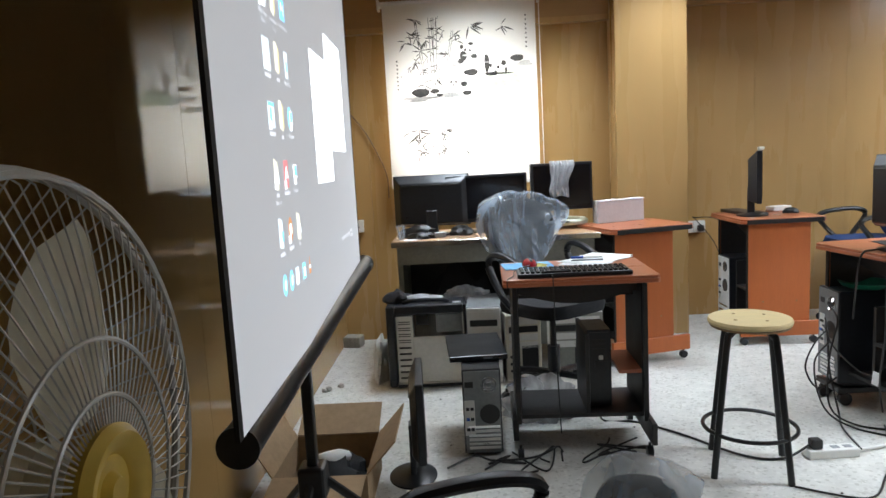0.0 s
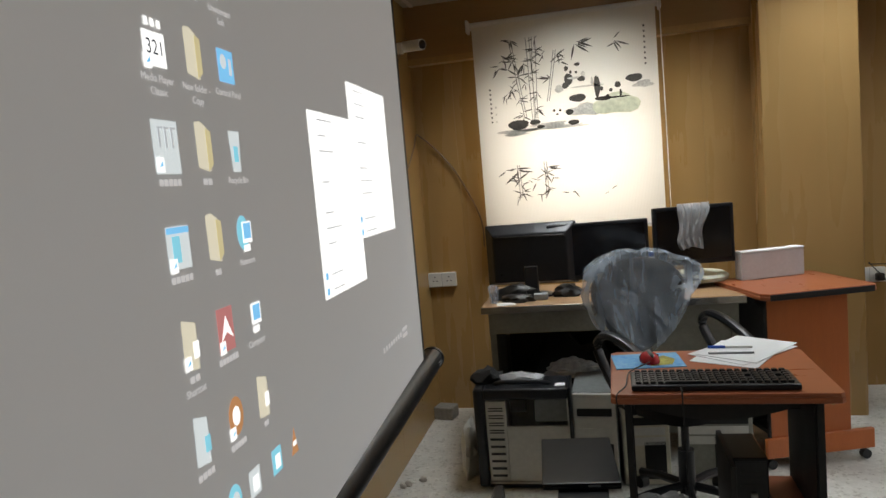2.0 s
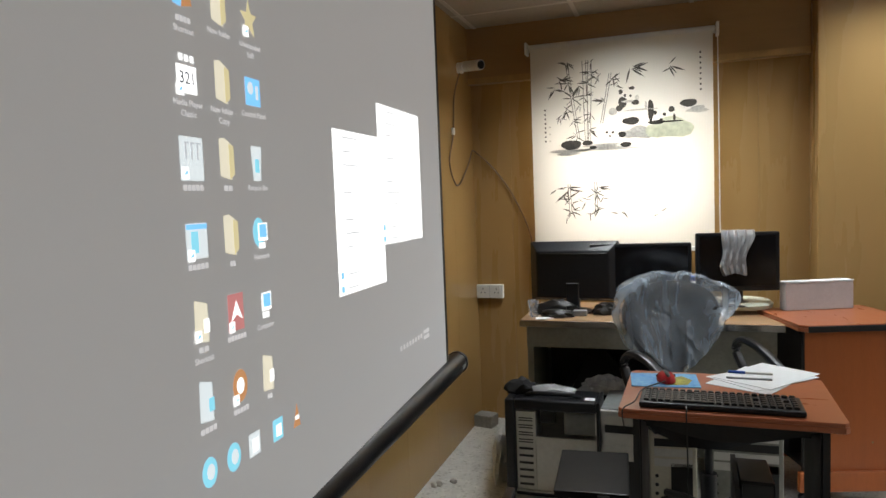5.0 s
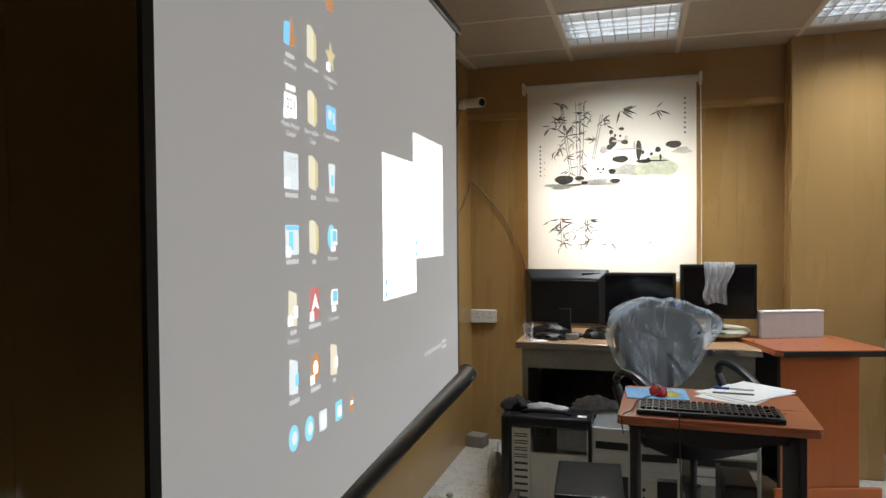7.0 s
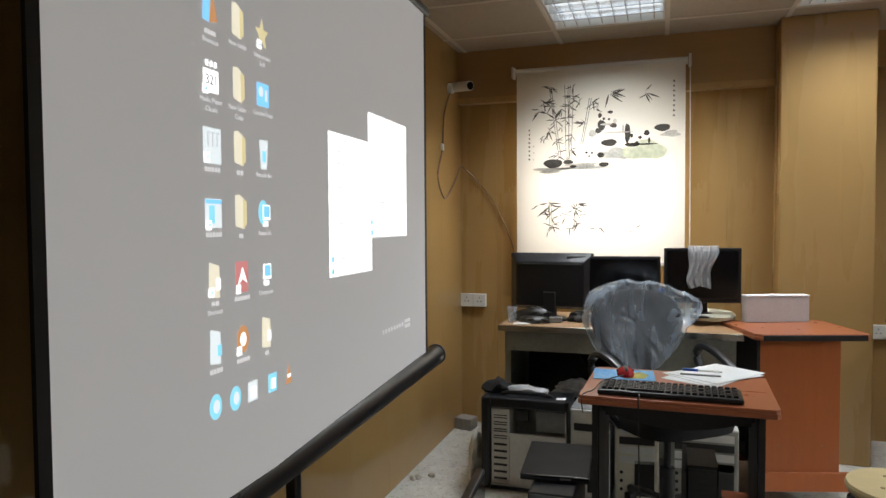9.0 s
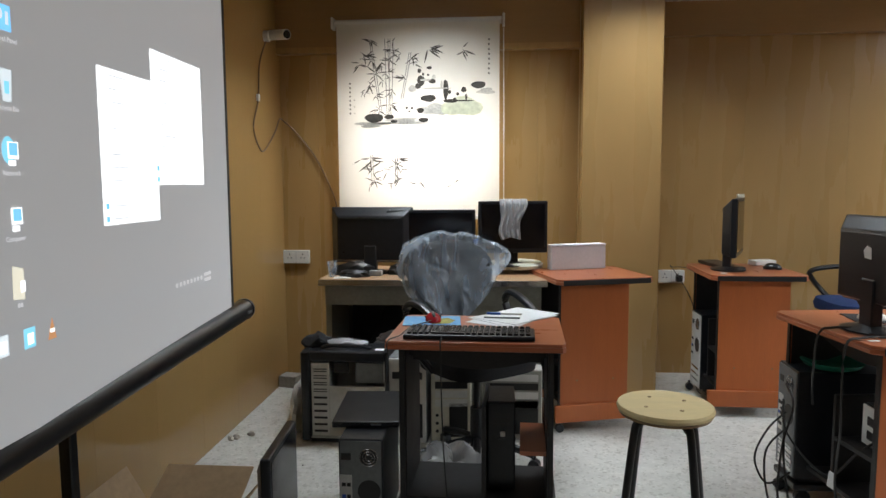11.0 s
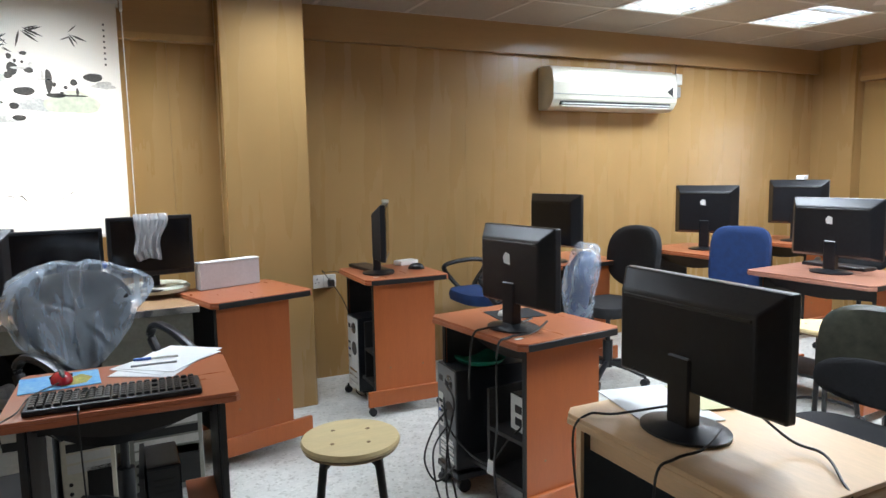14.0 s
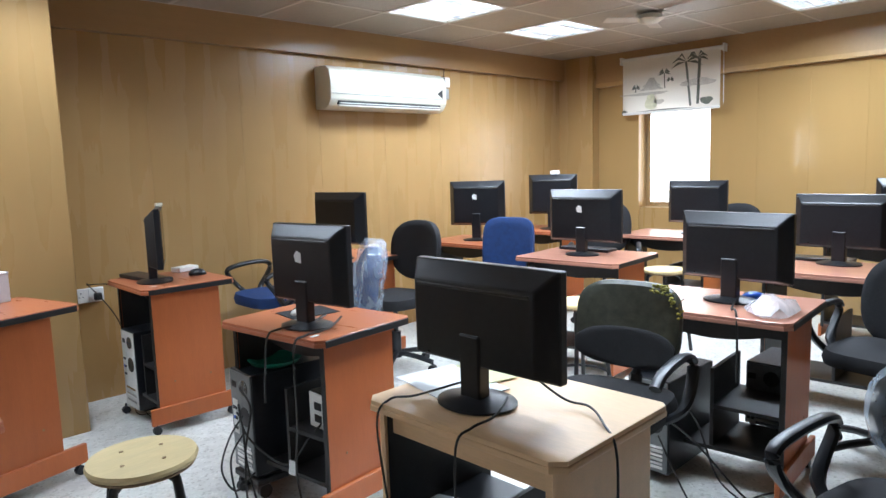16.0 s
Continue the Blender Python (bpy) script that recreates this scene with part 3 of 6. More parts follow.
def office_chair(m, label, fabric, seat_z=0.45, back_z=0.58, back_h=0.45, back_w=0.43, arms=True, wrap=False, torn=False, loop=False, sq=1.0, flare=0.0, arch=False):
    """Sitter looks along local -y; the backrest is at +y."""
    root = thing("office_chair", label, "chair", m, "swivel office chairs")
    for k in range(5):
        a = 2 * math.pi * k / 5 + 0.3
        c, s = math.cos(a), math.sin(a)
        leg = part("base_leg", tube(bmesh.new(), [(0.03 * c, 0.03 * s, 0.11), (0.16 * c, 0.16 * s, 0.095), (0.27 * c, 0.27 * s, 0.07)], 0.018, 8), M_PLASTIC, root, smooth=True)
        bm = bmesh.new()
        cyl(bm, (0.27 * c - 0.018 * s, 0.27 * s + 0.018 * c, 0.026), (0.27 * c + 0.018 * s, 0.27 * s - 0.018 * c, 0.026), 0.026, n=14)
        cyl(bm, (0.27 * c, 0.27 * s, 0.03), (0.27 * c, 0.27 * s, 0.07), 0.008, n=8)
        part("castor", bm, M_PLASTIC, root, smooth=True)
    bm = bmesh.new()
    cyl(bm, (0, 0, 0.08), (0, 0, 0.26), 0.032, n=16)
    cyl(bm, (0, 0, 0.25), (0, 0, seat_z - 0.02), 0.016, n=12)
    part("gas_column", bm, M_PLASTIC, root, smooth=True)
    part("seat_plate", box(-0.09, 0.09, -0.1, 0.12, seat_z - 0.03, seat_z - 0.005, 0.004), M_BLKMETAL, root)
    bm = seat_mesh(0.47, 0.45, 0.075)
    bmesh.ops.translate(bm, vec=(0, 0, seat_z - 0.004), verts=bm.verts)
    part("seat", bm, fabric if not torn else M_FABRIC, root, smooth=True)
    bm = tube(bmesh.new(), smooth_path([(0, 0.08, seat_z - 0.015), (0, 0.24, seat_z - 0.005), (0, 0.285, seat_z + 0.07), (0, 0.275, back_z + 0.14)]), 0.026, 8, flat=0.5)
    part("back_bracket", bm, M_PLASTIC, root, smooth=True)
    bm = back_mesh(back_w, back_h, 0.07, 0.045, 12, sq)
    bmesh.ops.transform(bm, matrix=Matrix.Translation((0, 0.225, back_z)) @ pose(0, 0, 0, -7), verts=bm.verts)
    if wrap:
        for v in bm.verts:
            v.co.x *= 0.30 + 0.72 * math.sin(min(1, max(0, (v.co.z - back_z) / back_h / 0.74)) * math.pi / 2)
    back = part("backrest", bm, fabric, root, smooth=True)
    if torn:
        bm = back_mesh(back_w * 0.97, back_h * 0.48, 0.03, 0.045)
        bmesh.ops.transform(bm, matrix=Matrix.Translation((0, 0.196, back_z - 0.005)) @ pose(0, 0, 0, -7), verts=bm.verts)
        part("back_cover", bm, M_FABRIC, root, "black fabric lower back", smooth=True)
        bm = bmesh.new()
        random.seed(5)
        for k in range(90):
            u = random.random() ** 0.8
            x = back_w * (0.22 + 0.27 * u)
            z = back_z + back_h * (1.0 - 0.55 * max(0, u - 0.5) ** 1.1) - random.uniform(0, 0.035)
            bmesh.ops.create_icosphere(bm, subdivisions=1, radius=random.uniform(0.003, 0.0065), matrix=Matrix.Translation((x, 0.205 + random.uniform(-0.022, 0.02), z)) @ Matrix.Diagonal((1.5, 0.8, 1, 1)))
        part("torn_foam", bm, M_FOAM, root, "yellow foam showing through torn cover")
        bm = tube(bmesh.new(), smooth_path([(-0.22, -0.2, seat_z + 0.015), (0, -0.225, seat_z + 0.01), (0.22, -0.19, seat_z + 0.02)]), 0.012, 6)
        part("torn_seat_edge", bm, M_FOAM, root, "torn seat edge with yellow foam")
    if arms:
        for s in (-1, 1):
            x = s * 0.27
            pts = [(s * 0.22, 0.02, seat_z + 0.005), (x + s * 0.01, 0.05, seat_z + 0.06), (x + s * 0.01, 0.13, seat_z + 0.19), (x, 0.06, seat_z + 0.235), (x, -0.12, seat_z + 0.225), (x, -0.19, seat_z + 0.19), (x, -0.13, seat_z + 0.10), (s * 0.22, -0.05, seat_z + 0.005)]
            if arch:
                pts = [(s * 0.22, 0.03, seat_z + 0.005), (x + s * 0.01, 0.06, seat_z + 0.10), (x + s * 0.015, 0.15, seat_z + 0.24), (x + s * 0.01, 0.12, seat_z + 0.30), (x, 0.03, seat_z + 0.295), (x - s * 0.005, -0.07, seat_z + 0.25), (x - s * 0.015, -0.15, seat_z + 0.20)]
            elif not loop:
                pts = pts[:6]
            part("armrest", tube(bmesh.new(), smooth_path(pts), 0.021 if loop else 0.022, 8, flat=0.75), M_PLASTIC, root, smooth=True)
    if wrap:
        bm = back_mesh(back_w + 0.03, back_h + 0.07, 0.11, 0.045, 32)
        bh = back_h + 0.07
        for v in bm.verts:
            u = min(1, max(0, v.co.z / bh))
            q = Vector((v.co.x * 30 * (1.3 - 0.6 * u), v.co.y * 4, v.co.z * 6))
            k = 0.012 * noise.noise(q) + 0.008 * noise.noise(q * 2.1 + Vector((7, 3, 1))) + 0.008 * noise.noise(v.co * 13)
            v.co.y += k * (1 if v.co.y > 0 else -1)
            v.co.x *= 0.26 + 0.84 * math.sin(min(1, u / 0.74) * math.pi / 2)
            v.co.x += noise.noise(v.co * 9 + Vector((5, 1, 2))) * 0.016
            v.co.z += noise.noise(v.co * 11 + Vector((1, 9, 2))) * 0.018
            if 0.5 < u < 0.9 and v.co.x > 0.10:
                v.co.x += math.sin((u - 0.5) / 0.4 * math.pi) * (v.co.x - 0.10) * flare
        bmesh.ops.transform(bm, matrix=Matrix.Translation((0, 0.225, back_z - 0.03)) @ pose(0, 0, 0, -7), verts=bm.verts)
        part("plastic_cover", bm, M_FILM, root, "crinkled clear plastic wrapping", smooth=True)
    return root

build_ceiling()
lamp0 = ceiling_lamp(M_TUBEDIM)
LAMP_FIT = Matrix.Diagonal((GP / 0.6, GP / 0.6, 1, 1))
lamp0.matrix_basis = pose(*LAMPS[0], H) @ LAMP_FIT
copy_thing(lamp0, pose(*LAMPS[1], H))
lamp2 = ceiling_lamp(M_TUBE)
lamp2.matrix_basis = pose(*LAMPS[2], H) @ LAMP_FIT
# fittings for the rest, the two added unseen lights included
for lx, ly in LAMPS[3:]:
    copy_thing(lamp2, pose(lx, ly, H))


def backdrop(name, bm):
    ob = structure(name, bm, M_DAY, "bright overcast daylight outside the window", "backdrop")
    return ob


backdrop("backdrop", box(-0.5, 2.4, YN + 0.9, YN + 0.92, 0.0, 2.6))
backdrop("backdrop_east", box(XE + 0.9, XE + 0.92, 2.6, 5.4, 0.0, 2.6))


def window(name, m, w, h, label):
    """A sliding window in its opening; local x along the wall, y outwards, z 0 at its sill."""
    root = thing(name, label, "window", m, kind="structure")
    part("window_frame", box(0, 0.05, 0.05, 0.12, 0, h), M_ALU, root)
    part("window_frame", box(w - 0.05, w, 0.05, 0.12, 0, h), M_ALU, root)
    part("window_frame", box(0.05, w - 0.05, 0.05, 0.12, 0, 0.05), M_ALU, root)
    part("window_frame", box(0.05, w - 0.05, 0.05, 0.12, h - 0.05, h), M_ALU, root)
    return root


def roller_blind(name, m, w, h, label):
    root = thing(name, label, "roller blind", m)
    bm = bmesh.new()
    cyl(bm, (0, 0, 0), (w, 0, 0), 0.022, n=16)
    part("roller", bm, M_WHITE, root, smooth=True)
    for x in (-0.02, w + 0.005):
        part("bracket", box(x, x + 0.015, -0.03, 0.06, -0.035, 0.035, 0.003), M_WHITE, root)
    bm = bmesh.new()
    bmesh.ops.create_grid(bm, x_segments=30, y_segments=40, size=0.5)
    for v in bm.verts:
        x, z = v.co.x + 0.5, v.co.y + 0.5
        v.co = Vector((0.012 + x * (w - 0.024), -0.02 , -h + z * (h - 0.005)))
    part("cloth", bm, M_CLOTH, root)
    part("bottom_rail", box(0.012, w - 0.012, -0.03, -0.01, -h - 0.02, -h + 0.005, 0.004), M_WHITE, root)
    bm = bmesh.new()
    tube(bm, [(w + 0.012, -0.012, 0), (w + 0.015, -0.012, -h * 0.5), (w + 0.016, -0.012, -h * 0.95)], 0.003, 5)
    part("bead_chain", bm, M_WHITE, root)
    return root


window("window_1", pose(0.48, YN + 0.1, 1.12), 0.90, 0.70, "bright aluminium window behind the printed roller blind")
window("window_2", pose(XE + 0.1, W2Y1, W2Z0, 0, 0, -90), W2Y1 - W2Y0, W2Z1 - W2Z0, "bright aluminium window below a half-raised blind")
BLX, BLY, BLZ, BLW, BLH = 0.386, 4.965, 2.262, 1.02, 1.18
blind1 = roller_blind("roller_blind", pose(BLX, BLY, BLZ), BLW, BLH, "cream roller blind with an ink print of bamboo, stones and animals")
blind2 = roller_blind("roller_blind", pose(XE - 0.10, 4.61, 2.33, 0, 0, -90), 1.00, 0.51, "half-raised cream roller blind printed with palm trees")

# -- projection screen on a tripod
SY0, SY1, SZ0, SZ1 = 1.495, 3.205, 0.82, 2.10
scr = thing("projection_screen", "portable tripod projection screen showing a grey computer desktop", "projection screen", pose(0.5216, -0.075, -0.01, 0, 0, 1.63))
part("cloth", box(-0.004, 0.0, SY0 + 0.022, SY1 - 0.022, SZ0 - 0.02, SZ1), M_SCREEN, scr, "self-glowing cloth under the projected grey desktop picture")
# added backing, keeps the glowing cloth from lighting the wall behind
part("backing", box(-0.0085, -0.0045, SY0 + 0.001, SY1 - 0.001, SZ0 - 0.02, SZ1 - 0.001), M_SCREENBORDER, scr, "black backing added to stop the cloth's rear glow")
for a in ((SY0, SY0 + 0.022), (SY1 - 0.022, SY1)):
    part("border", box(-0.004, 0.0005, a[0], a[1], SZ0 - 0.02, SZ1), M_SCREENBORDER, scr, "black side border")
bm = bmesh.new()
cyl(bm, (-0.036, SY0 + 0.105, 0.752), (0.0, SY1 + 0.10, 0.82), 0.038, n=28)
part("bottom_tube", bm, M_PLASTIC, scr, "black round roller casing", smooth=True)
bm = bmesh.new()
cyl(bm, (0.0, SY1 + 0.10, 0.82), (0.0, SY1 + 0.115, 0.8205), 0.040, n=28)
part("end_cap", bm, M_PLASTIC, scr, smooth=True)
bm = bmesh.new()
cyl(bm, (-0.0363, SY0 + 0.093, 0.7515), (-0.036, SY0 + 0.105, 0.752), 0.040, n=28)
part("end_cap", bm, M_PLASTIC, scr, smooth=True)
part("label_plate", box(0.034, 0.0395, SY1 + 0.04, SY1 + 0.08, 0.813, 0.823), M_GREY, scr)
part("top_bar", box(-0.03, 0.012, SY0 - 0.02, SY1 + 0.02, SZ1, SZ1 + 0.03, 0.004), M_BLKMETAL, scr)
part("post", box(-0.075, -0.045, 2.27, 2.30, 0.25, SZ1 + 0.03, 0.003), M_BLKMETAL, scr)
part("hub", box(-0.10, -0.022, 2.245, 2.325, 0.30, 0.40, 0.01, 2), M_PLASTIC, scr)
for a in (20, 140, 260):
    c, sn = math.cos(radians(a)), math.sin(radians(a))
    part("leg", tube(bmesh.new(), [(-0.06 + 0.03 * c, 2.285 + 0.03 * sn, 0.35), (-0.06 + 0.36 * c, 2.285 + 0.36 * sn, 0.024)], 0.013, 8), M_BLKMETAL, scr)

# -- front desk
desk0 = computer_desk("small computer desk with red-brown top and black frame, cluttered", pose(1.31, 2.99, 0, 0, 0, -2), 0.75, 0.61, 0.47, py=(0.08, 0.40), side=M_BLKPANEL, shelf=0.155, shelf_mat=M_REDTOP)

# -- podium desks
computer_desk("computer desk with orange-brown side panels, bare but for a white box", pose(1.623, 4.374, 0, 0, 0, -74), 0.80, 0.48, 0.52, py=(0.03, 0.40))
computer_desk("computer desk with orange-brown side panels by the recessed wall", pose(2.54, 4.75, 0, 0, 0, -91), 0.785, 0.56, 0.50, py=(0.05, 0.42))
computer_desk("computer desk with orange-brown side panels and cables behind", pose(2.567, 3.325, 0, 0, 0, -83.5), 0.75, 0.64, 0.50, py=(0.05, 0.42))
deskE = computer_desk("pale beech computer desk with a monitor and papers", pose(2.345, 2.088, 0, 0, 0, -89.5), 0.75, 0.645, 0.48, M_BEECH, M_BEECH, py=(0.03, 0.45), apron=True)
computer_desk("computer desk with red-brown top painted pinkish for glare, cluttered", pose(3.84, 2.17, 0, 0, 0, -86), 0.75, 0.70, 0.55, top=M_GLARETOP)
computer_desk("computer desk with red-brown top painted pinkish for glare in the middle of the room", pose(4.76, 3.48, 0, 0, 0, -86), 0.75, 0.75, 0.60, top=M_GLARETOP)
computer_desk("computer desk with red-brown top painted pinkish for glare near the far wall", pose(5.05, 2.05, 0, 0, 0, -88), 0.75, 0.75, 0.55, top=M_GLARETOP)
computer_desk("computer desk with red-brown top painted pinkish for glare by the east window", pose(6.25, 3.62, 0, 0, 0, -88), 0.75, 0.75, 0.55, top=M_GLARETOP)
computer_desk("computer desk with brown top against the long wall", pose(5.05, 4.75, 0, 0, 0, -88), 0.75, 0.70, 0.55)
computer_desk("computer desk with brown top in the far corner", pose(6.10, 4.80, 0, 0, 0, -88), 0.75, 0.65, 0.55)
computer_desk("computer desk with brown top beside the wall", pose(3.88, 4.88, 0, 0, 0, -88), 0.75, 0.60, 0.55)

computer_desk("computer desk with red-brown top painted pinkish for glare by the east wall", pose(6.45, 2.15, 0, 0, 0, -88), 0.75, 0.75, 0.55, top=M_GLARETOP)

# -- monitors on desks
MB = "black monitor with a sloped plastic back on a red-brown desk"
monitor(pose(2.765, 3.265, 0.752, 0, 0, 98), 0.43, 0.32, sticker=True, label="black monitor with a torn white sticker on its back")
monitor(pose(2.56, 2.15, 0.752, 0, 0, 90), 0.50, 0.28, label="large black monitor on a pale beech desk")
monitor(pose(4.20, 2.163, 0.752, 0, 0, 88), 0.48, 0.295, label=MB)
monitor(pose(2.735, 4.69, 0.787, 0, 0, 66), 0.40, 0.32, label="black monitor seen edge-on beside the column")
monitor(pose(5.08, 3.515, 0.752, 0, 0, 94), 0.53, sticker=True, label="black monitor with a torn white sticker on its back")
monitor(pose(5.50, 2.10, 0.752, 0, 0, 90), 0.49, 0.305, label=MB)
monitor(pose(6.60, 3.45, 0.752, 0, 0, 90), label="black monitor before the bright window")
monitor(pose(5.36, 4.74, 0.752, 0, 0, 118), 0.46, 0.36, 0.12, sticker=True, label="small black monitor with a square white label on its back")
monitor(pose(6.38, 4.73, 0.752, 0, 0, 112), 0.45, 0.36, 0.14, label=MB)
monitor(pose(4.03, 4.80, 0.752, 0, 0, 100), 0.46, 0.355, 0.10, label=MB)
monitor(pose(6.90, 2.02, 0.752, 0, 0, 90), label=MB)


# -- wall table
def wall_table():
    root = thing("office_table", "grey metal office table with worn wooden top under the blind", "table", pose(0, 0, 0))
    x0, x1, y0, y1, z = 0.436, 1.645, 4.27, 4.87, 0.78
    part("tabletop", box(x0, x1, y0, y1, z - 0.022, z, 0.003), M_TABLETOP, root)
    part("edge_strip", box(x0 - 0.002, x1 + 0.002, y0 - 0.006, y0 - 0.0005, z - 0.035, z - 0.003, 0.002), M_ALU, root)
    part("apron", box(x0 + 0.03, x1 - 0.03, y0 + 0.02, y0 + 0.04, z - 0.14, z - 0.022), M_METALTABLE, root)
    # black sheet added to darken the space under the table
    part("shade_panel", box(x0 + 0.031, x1 - 0.425, y1 - 0.05, y1 - 0.035, 0.10, z - 0.022), M_BLKPANEL, root, "black panel added as shade under the table")
    part("side_panel", box(x0 + 0.03, x0 + 0.04, y0 + 0.061, y1 - 0.061, 0.10, z - 0.022), M_METALTABLE, root)
    part("drawer_unit", box(x1 - 0.42, x1 - 0.03, y0 + 0.045, y1 - 0.03, 0.12, z - 0.13, 0.004), M_METALTABLE, root)
    for x in (x0 + 0.03, x1 - 0.06):
        for y in (y0 + 0.03, y1 - 0.06):
            part("leg", box(x, x + 0.03, y, y + 0.03, 0, z - 0.022), M_METALTABLE, root)
    return root


wall_table()
monitor(pose(0.675, 4.58, 0.782, 0, 0, 176), 0.47, 0.315, 0.055, "black monitor turned with its back to the room", sticker=False)
monitor(pose(1.012, 4.55, 0.782, 0, 0, 3), 0.50, 0.29, 0.065, "wide black monitor on the metal table")
monitor(pose(1.47, 4.53, 0.822, 0, 0, 8), 0.385, 0.288, 0.075, "square black monitor draped with a plastic bag")


def stool(m, label):
    root = thing("stool", label, "stool", m, "round stools")
    part("seat", lathe(bmesh.new(), [(0.135, 0.565), (0.146, 0.569), (0.149, 0.579), (0.145, 0.588), (0.1, 0.589)], 40), M_STOOL, root, smooth=True)
    part("seat_underside", lathe(bmesh.new(), [(0.12, 0.554), (0.14, 0.558), (0.1445, 0.5655), (0.12, 0.5655)], 40), M_PLY, root, "dark ply edge", smooth=True)
    for k in range(4):
        a = math.pi / 4 + k * math.pi / 2 - 0.31
        c, s = math.cos(a), math.sin(a)
        part("leg", tube(bmesh.new(), smooth_path([(0.06 * c, 0.06 * s, 0.552), (0.10 * c, 0.10 * s, 0.537), (0.122 * c, 0.122 * s, 0.48), (0.185 * c, 0.185 * s, 0.0)]), 0.0125, 10), M_BLKMETAL, root, smooth=True)
        bm = bmesh.new()
        cyl(bm, (0.075 * c, 0.075 * s, 0.588), (0.075 * c, 0.075 * s, 0.5905), 0.006, n=10)
        part("screw", bm, M_PLY, root)
    part("ring", tube(bmesh.new(), [(0.167 * math.cos(2 * math.pi * k / 36), 0.167 * math.sin(2 * math.pi * k / 36), 0.165) for k in range(36)], 0.008, 8, True), M_BLKMETAL, root, smooth=True)
    return root


stool(pose(1.915, 2.885, 0), "round stool with pale plywood seat and black tube legs")

# -- chairs
office_chair(pose(1.295, 3.79, 0, 0, 0, 38), "office chair with dark back wrapped in crinkled plastic", M_FABRIC, 0.45, 0.62, 0.395, 0.48, wrap=True, flare=0.5, arch=True)
office_chair(pose(3.35, 2.29, 0, 0, 0, -84), "worn office chair with torn cover and yellow foam", M_GREEN, 0.45, 0.575, 0.33, 0.42, torn=True, sq=0.75)
office_chair(pose(3.23, 3.87, 0, 0, 0, -120), "office chair with back wrapped in clear plastic", M_BLUE, 0.45, 0.60, 0.36, 0.30, wrap=True)
office_chair(pose(3.52, 4.88, 0, 0, 0, -92), "office chair with blue fabric and black loop arms", M_BLUE, 0.52, 0.55, 0.35, 0.42, loop=True)
office_chair(pose(4.17, 4.43, 0, 0, 0, -88), "black fabric office chair with rounded back", M_FABRIC, 0.45, 0.58, 0.42, 0.46, arms=False)
office_chair(pose(4.72, 3.98, 0, 0, 0, -70), "blue fabric office chair without arms", M_BLUE, 0.45, 0.55, 0.44, 0.38, arms=False, sq=0.6)
office_chair(pose(6.05, 3.98, 0, 0, 0, -60), "black office chair with loop arms at a far desk", M_FABRIC, loop=True)
office_chair(pose(6.85, 3.32, 0, 0, 0, -90), "black office chair at the desk by the window", M_FABRIC, back_z=0.52, loop=True)
office_chair(pose(4.62, 1.66, 0, 0, 0, -100), "black office chair beside a cluttered desk", M_FABRIC, back_z=0.46, loop=True)
office_chair(pose(3.12, 1.27, 0, 0, 0, -102), "office chair with plastic-wrapped back and black loop arms", M_FABRIC, 0.42, 0.44, 0.36, wrap=True, loop=True)
office_chair(pose(0.92, 1.45, 0, 0, 0, -80), "low office chair with plastic over its short back", M_FABRIC, 0.325, 0.44, 0.22, 0.19, wrap=True)


def aircon():
    root = thing("air_conditioner", "cream wall-mounted split air conditioner, switched off", "air conditioner", pose(4.25, YR - 0.001, 1.815))
    w, h = 1.20, 0.315
    pts = [(0.0, 0.0), (0.0, h), (-0.14, h), (-0.185, h - 0.03), (-0.205, h - 0.12), (-0.20, 0.07), (-0.165, 0.02), (-0.12, 0.0)]
    bm = bmesh.new()
    a = [bm.verts.new((0, y, z)) for y, z in pts]
    b = [bm.verts.new((w, y, z)) for y, z in pts]
    for k in range(len(pts)):
        bm.faces.new((a[k], a[(k + 1) % len(pts)], b[(k + 1) % len(pts)], b[k]))
    bm.faces.new(a)
    bm.faces.new(b)
    bmesh.ops.recalc_face_normals(bm, faces=bm.faces)
    bmesh.ops.bevel(bm, geom=list(bm.edges), offset=0.006, segments=2, affect="EDGES", profile=0.5)
    part("body", bm, mat("aged_white_plastic", (0.70, 0.68, 0.56), 0.35, var=0.03), root, smooth=True)
    part("air_outlet", box(0.07, w - 0.07, -0.198, -0.15, 0.030, 0.058), M_EDGE, root)
    part("louvre", box(0.08, w - 0.08, -0.208, -0.185, 0.036, 0.042), M_WHITE, root)
    part("louvre", box(0.08, w - 0.08, -0.2, -0.17, 0.018, 0.026), M_WHITE, root)
    part("panel_seam", box(0.004, w - 0.004, -0.2075, -0.203, 0.105, 0.109), M_GREY, root)
    bm = prism(bmesh.new(), [(w - 0.11, 0.15), (w - 0.05, 0.19), (w - 0.05, 0.115)], 0, 0.002)
    bmesh.ops.transform(bm, matrix=Matrix(((1, 0, 0, 0), (0, 0, -1, -0.2065), (0, 1, 0, 0), (0, 0, 0, 1))), verts=bm.verts)
    part("badge", bm, M_EDGE, root, "dark triangular badge")
    return root


aircon()

# ---- projected desktop picture, flat on the cloth, glowing in place of projector light ----
def paint(name, rgb, k=0.8):
    return glow(name, rgb, k, tuple(c * 0.5 for c in rgb))


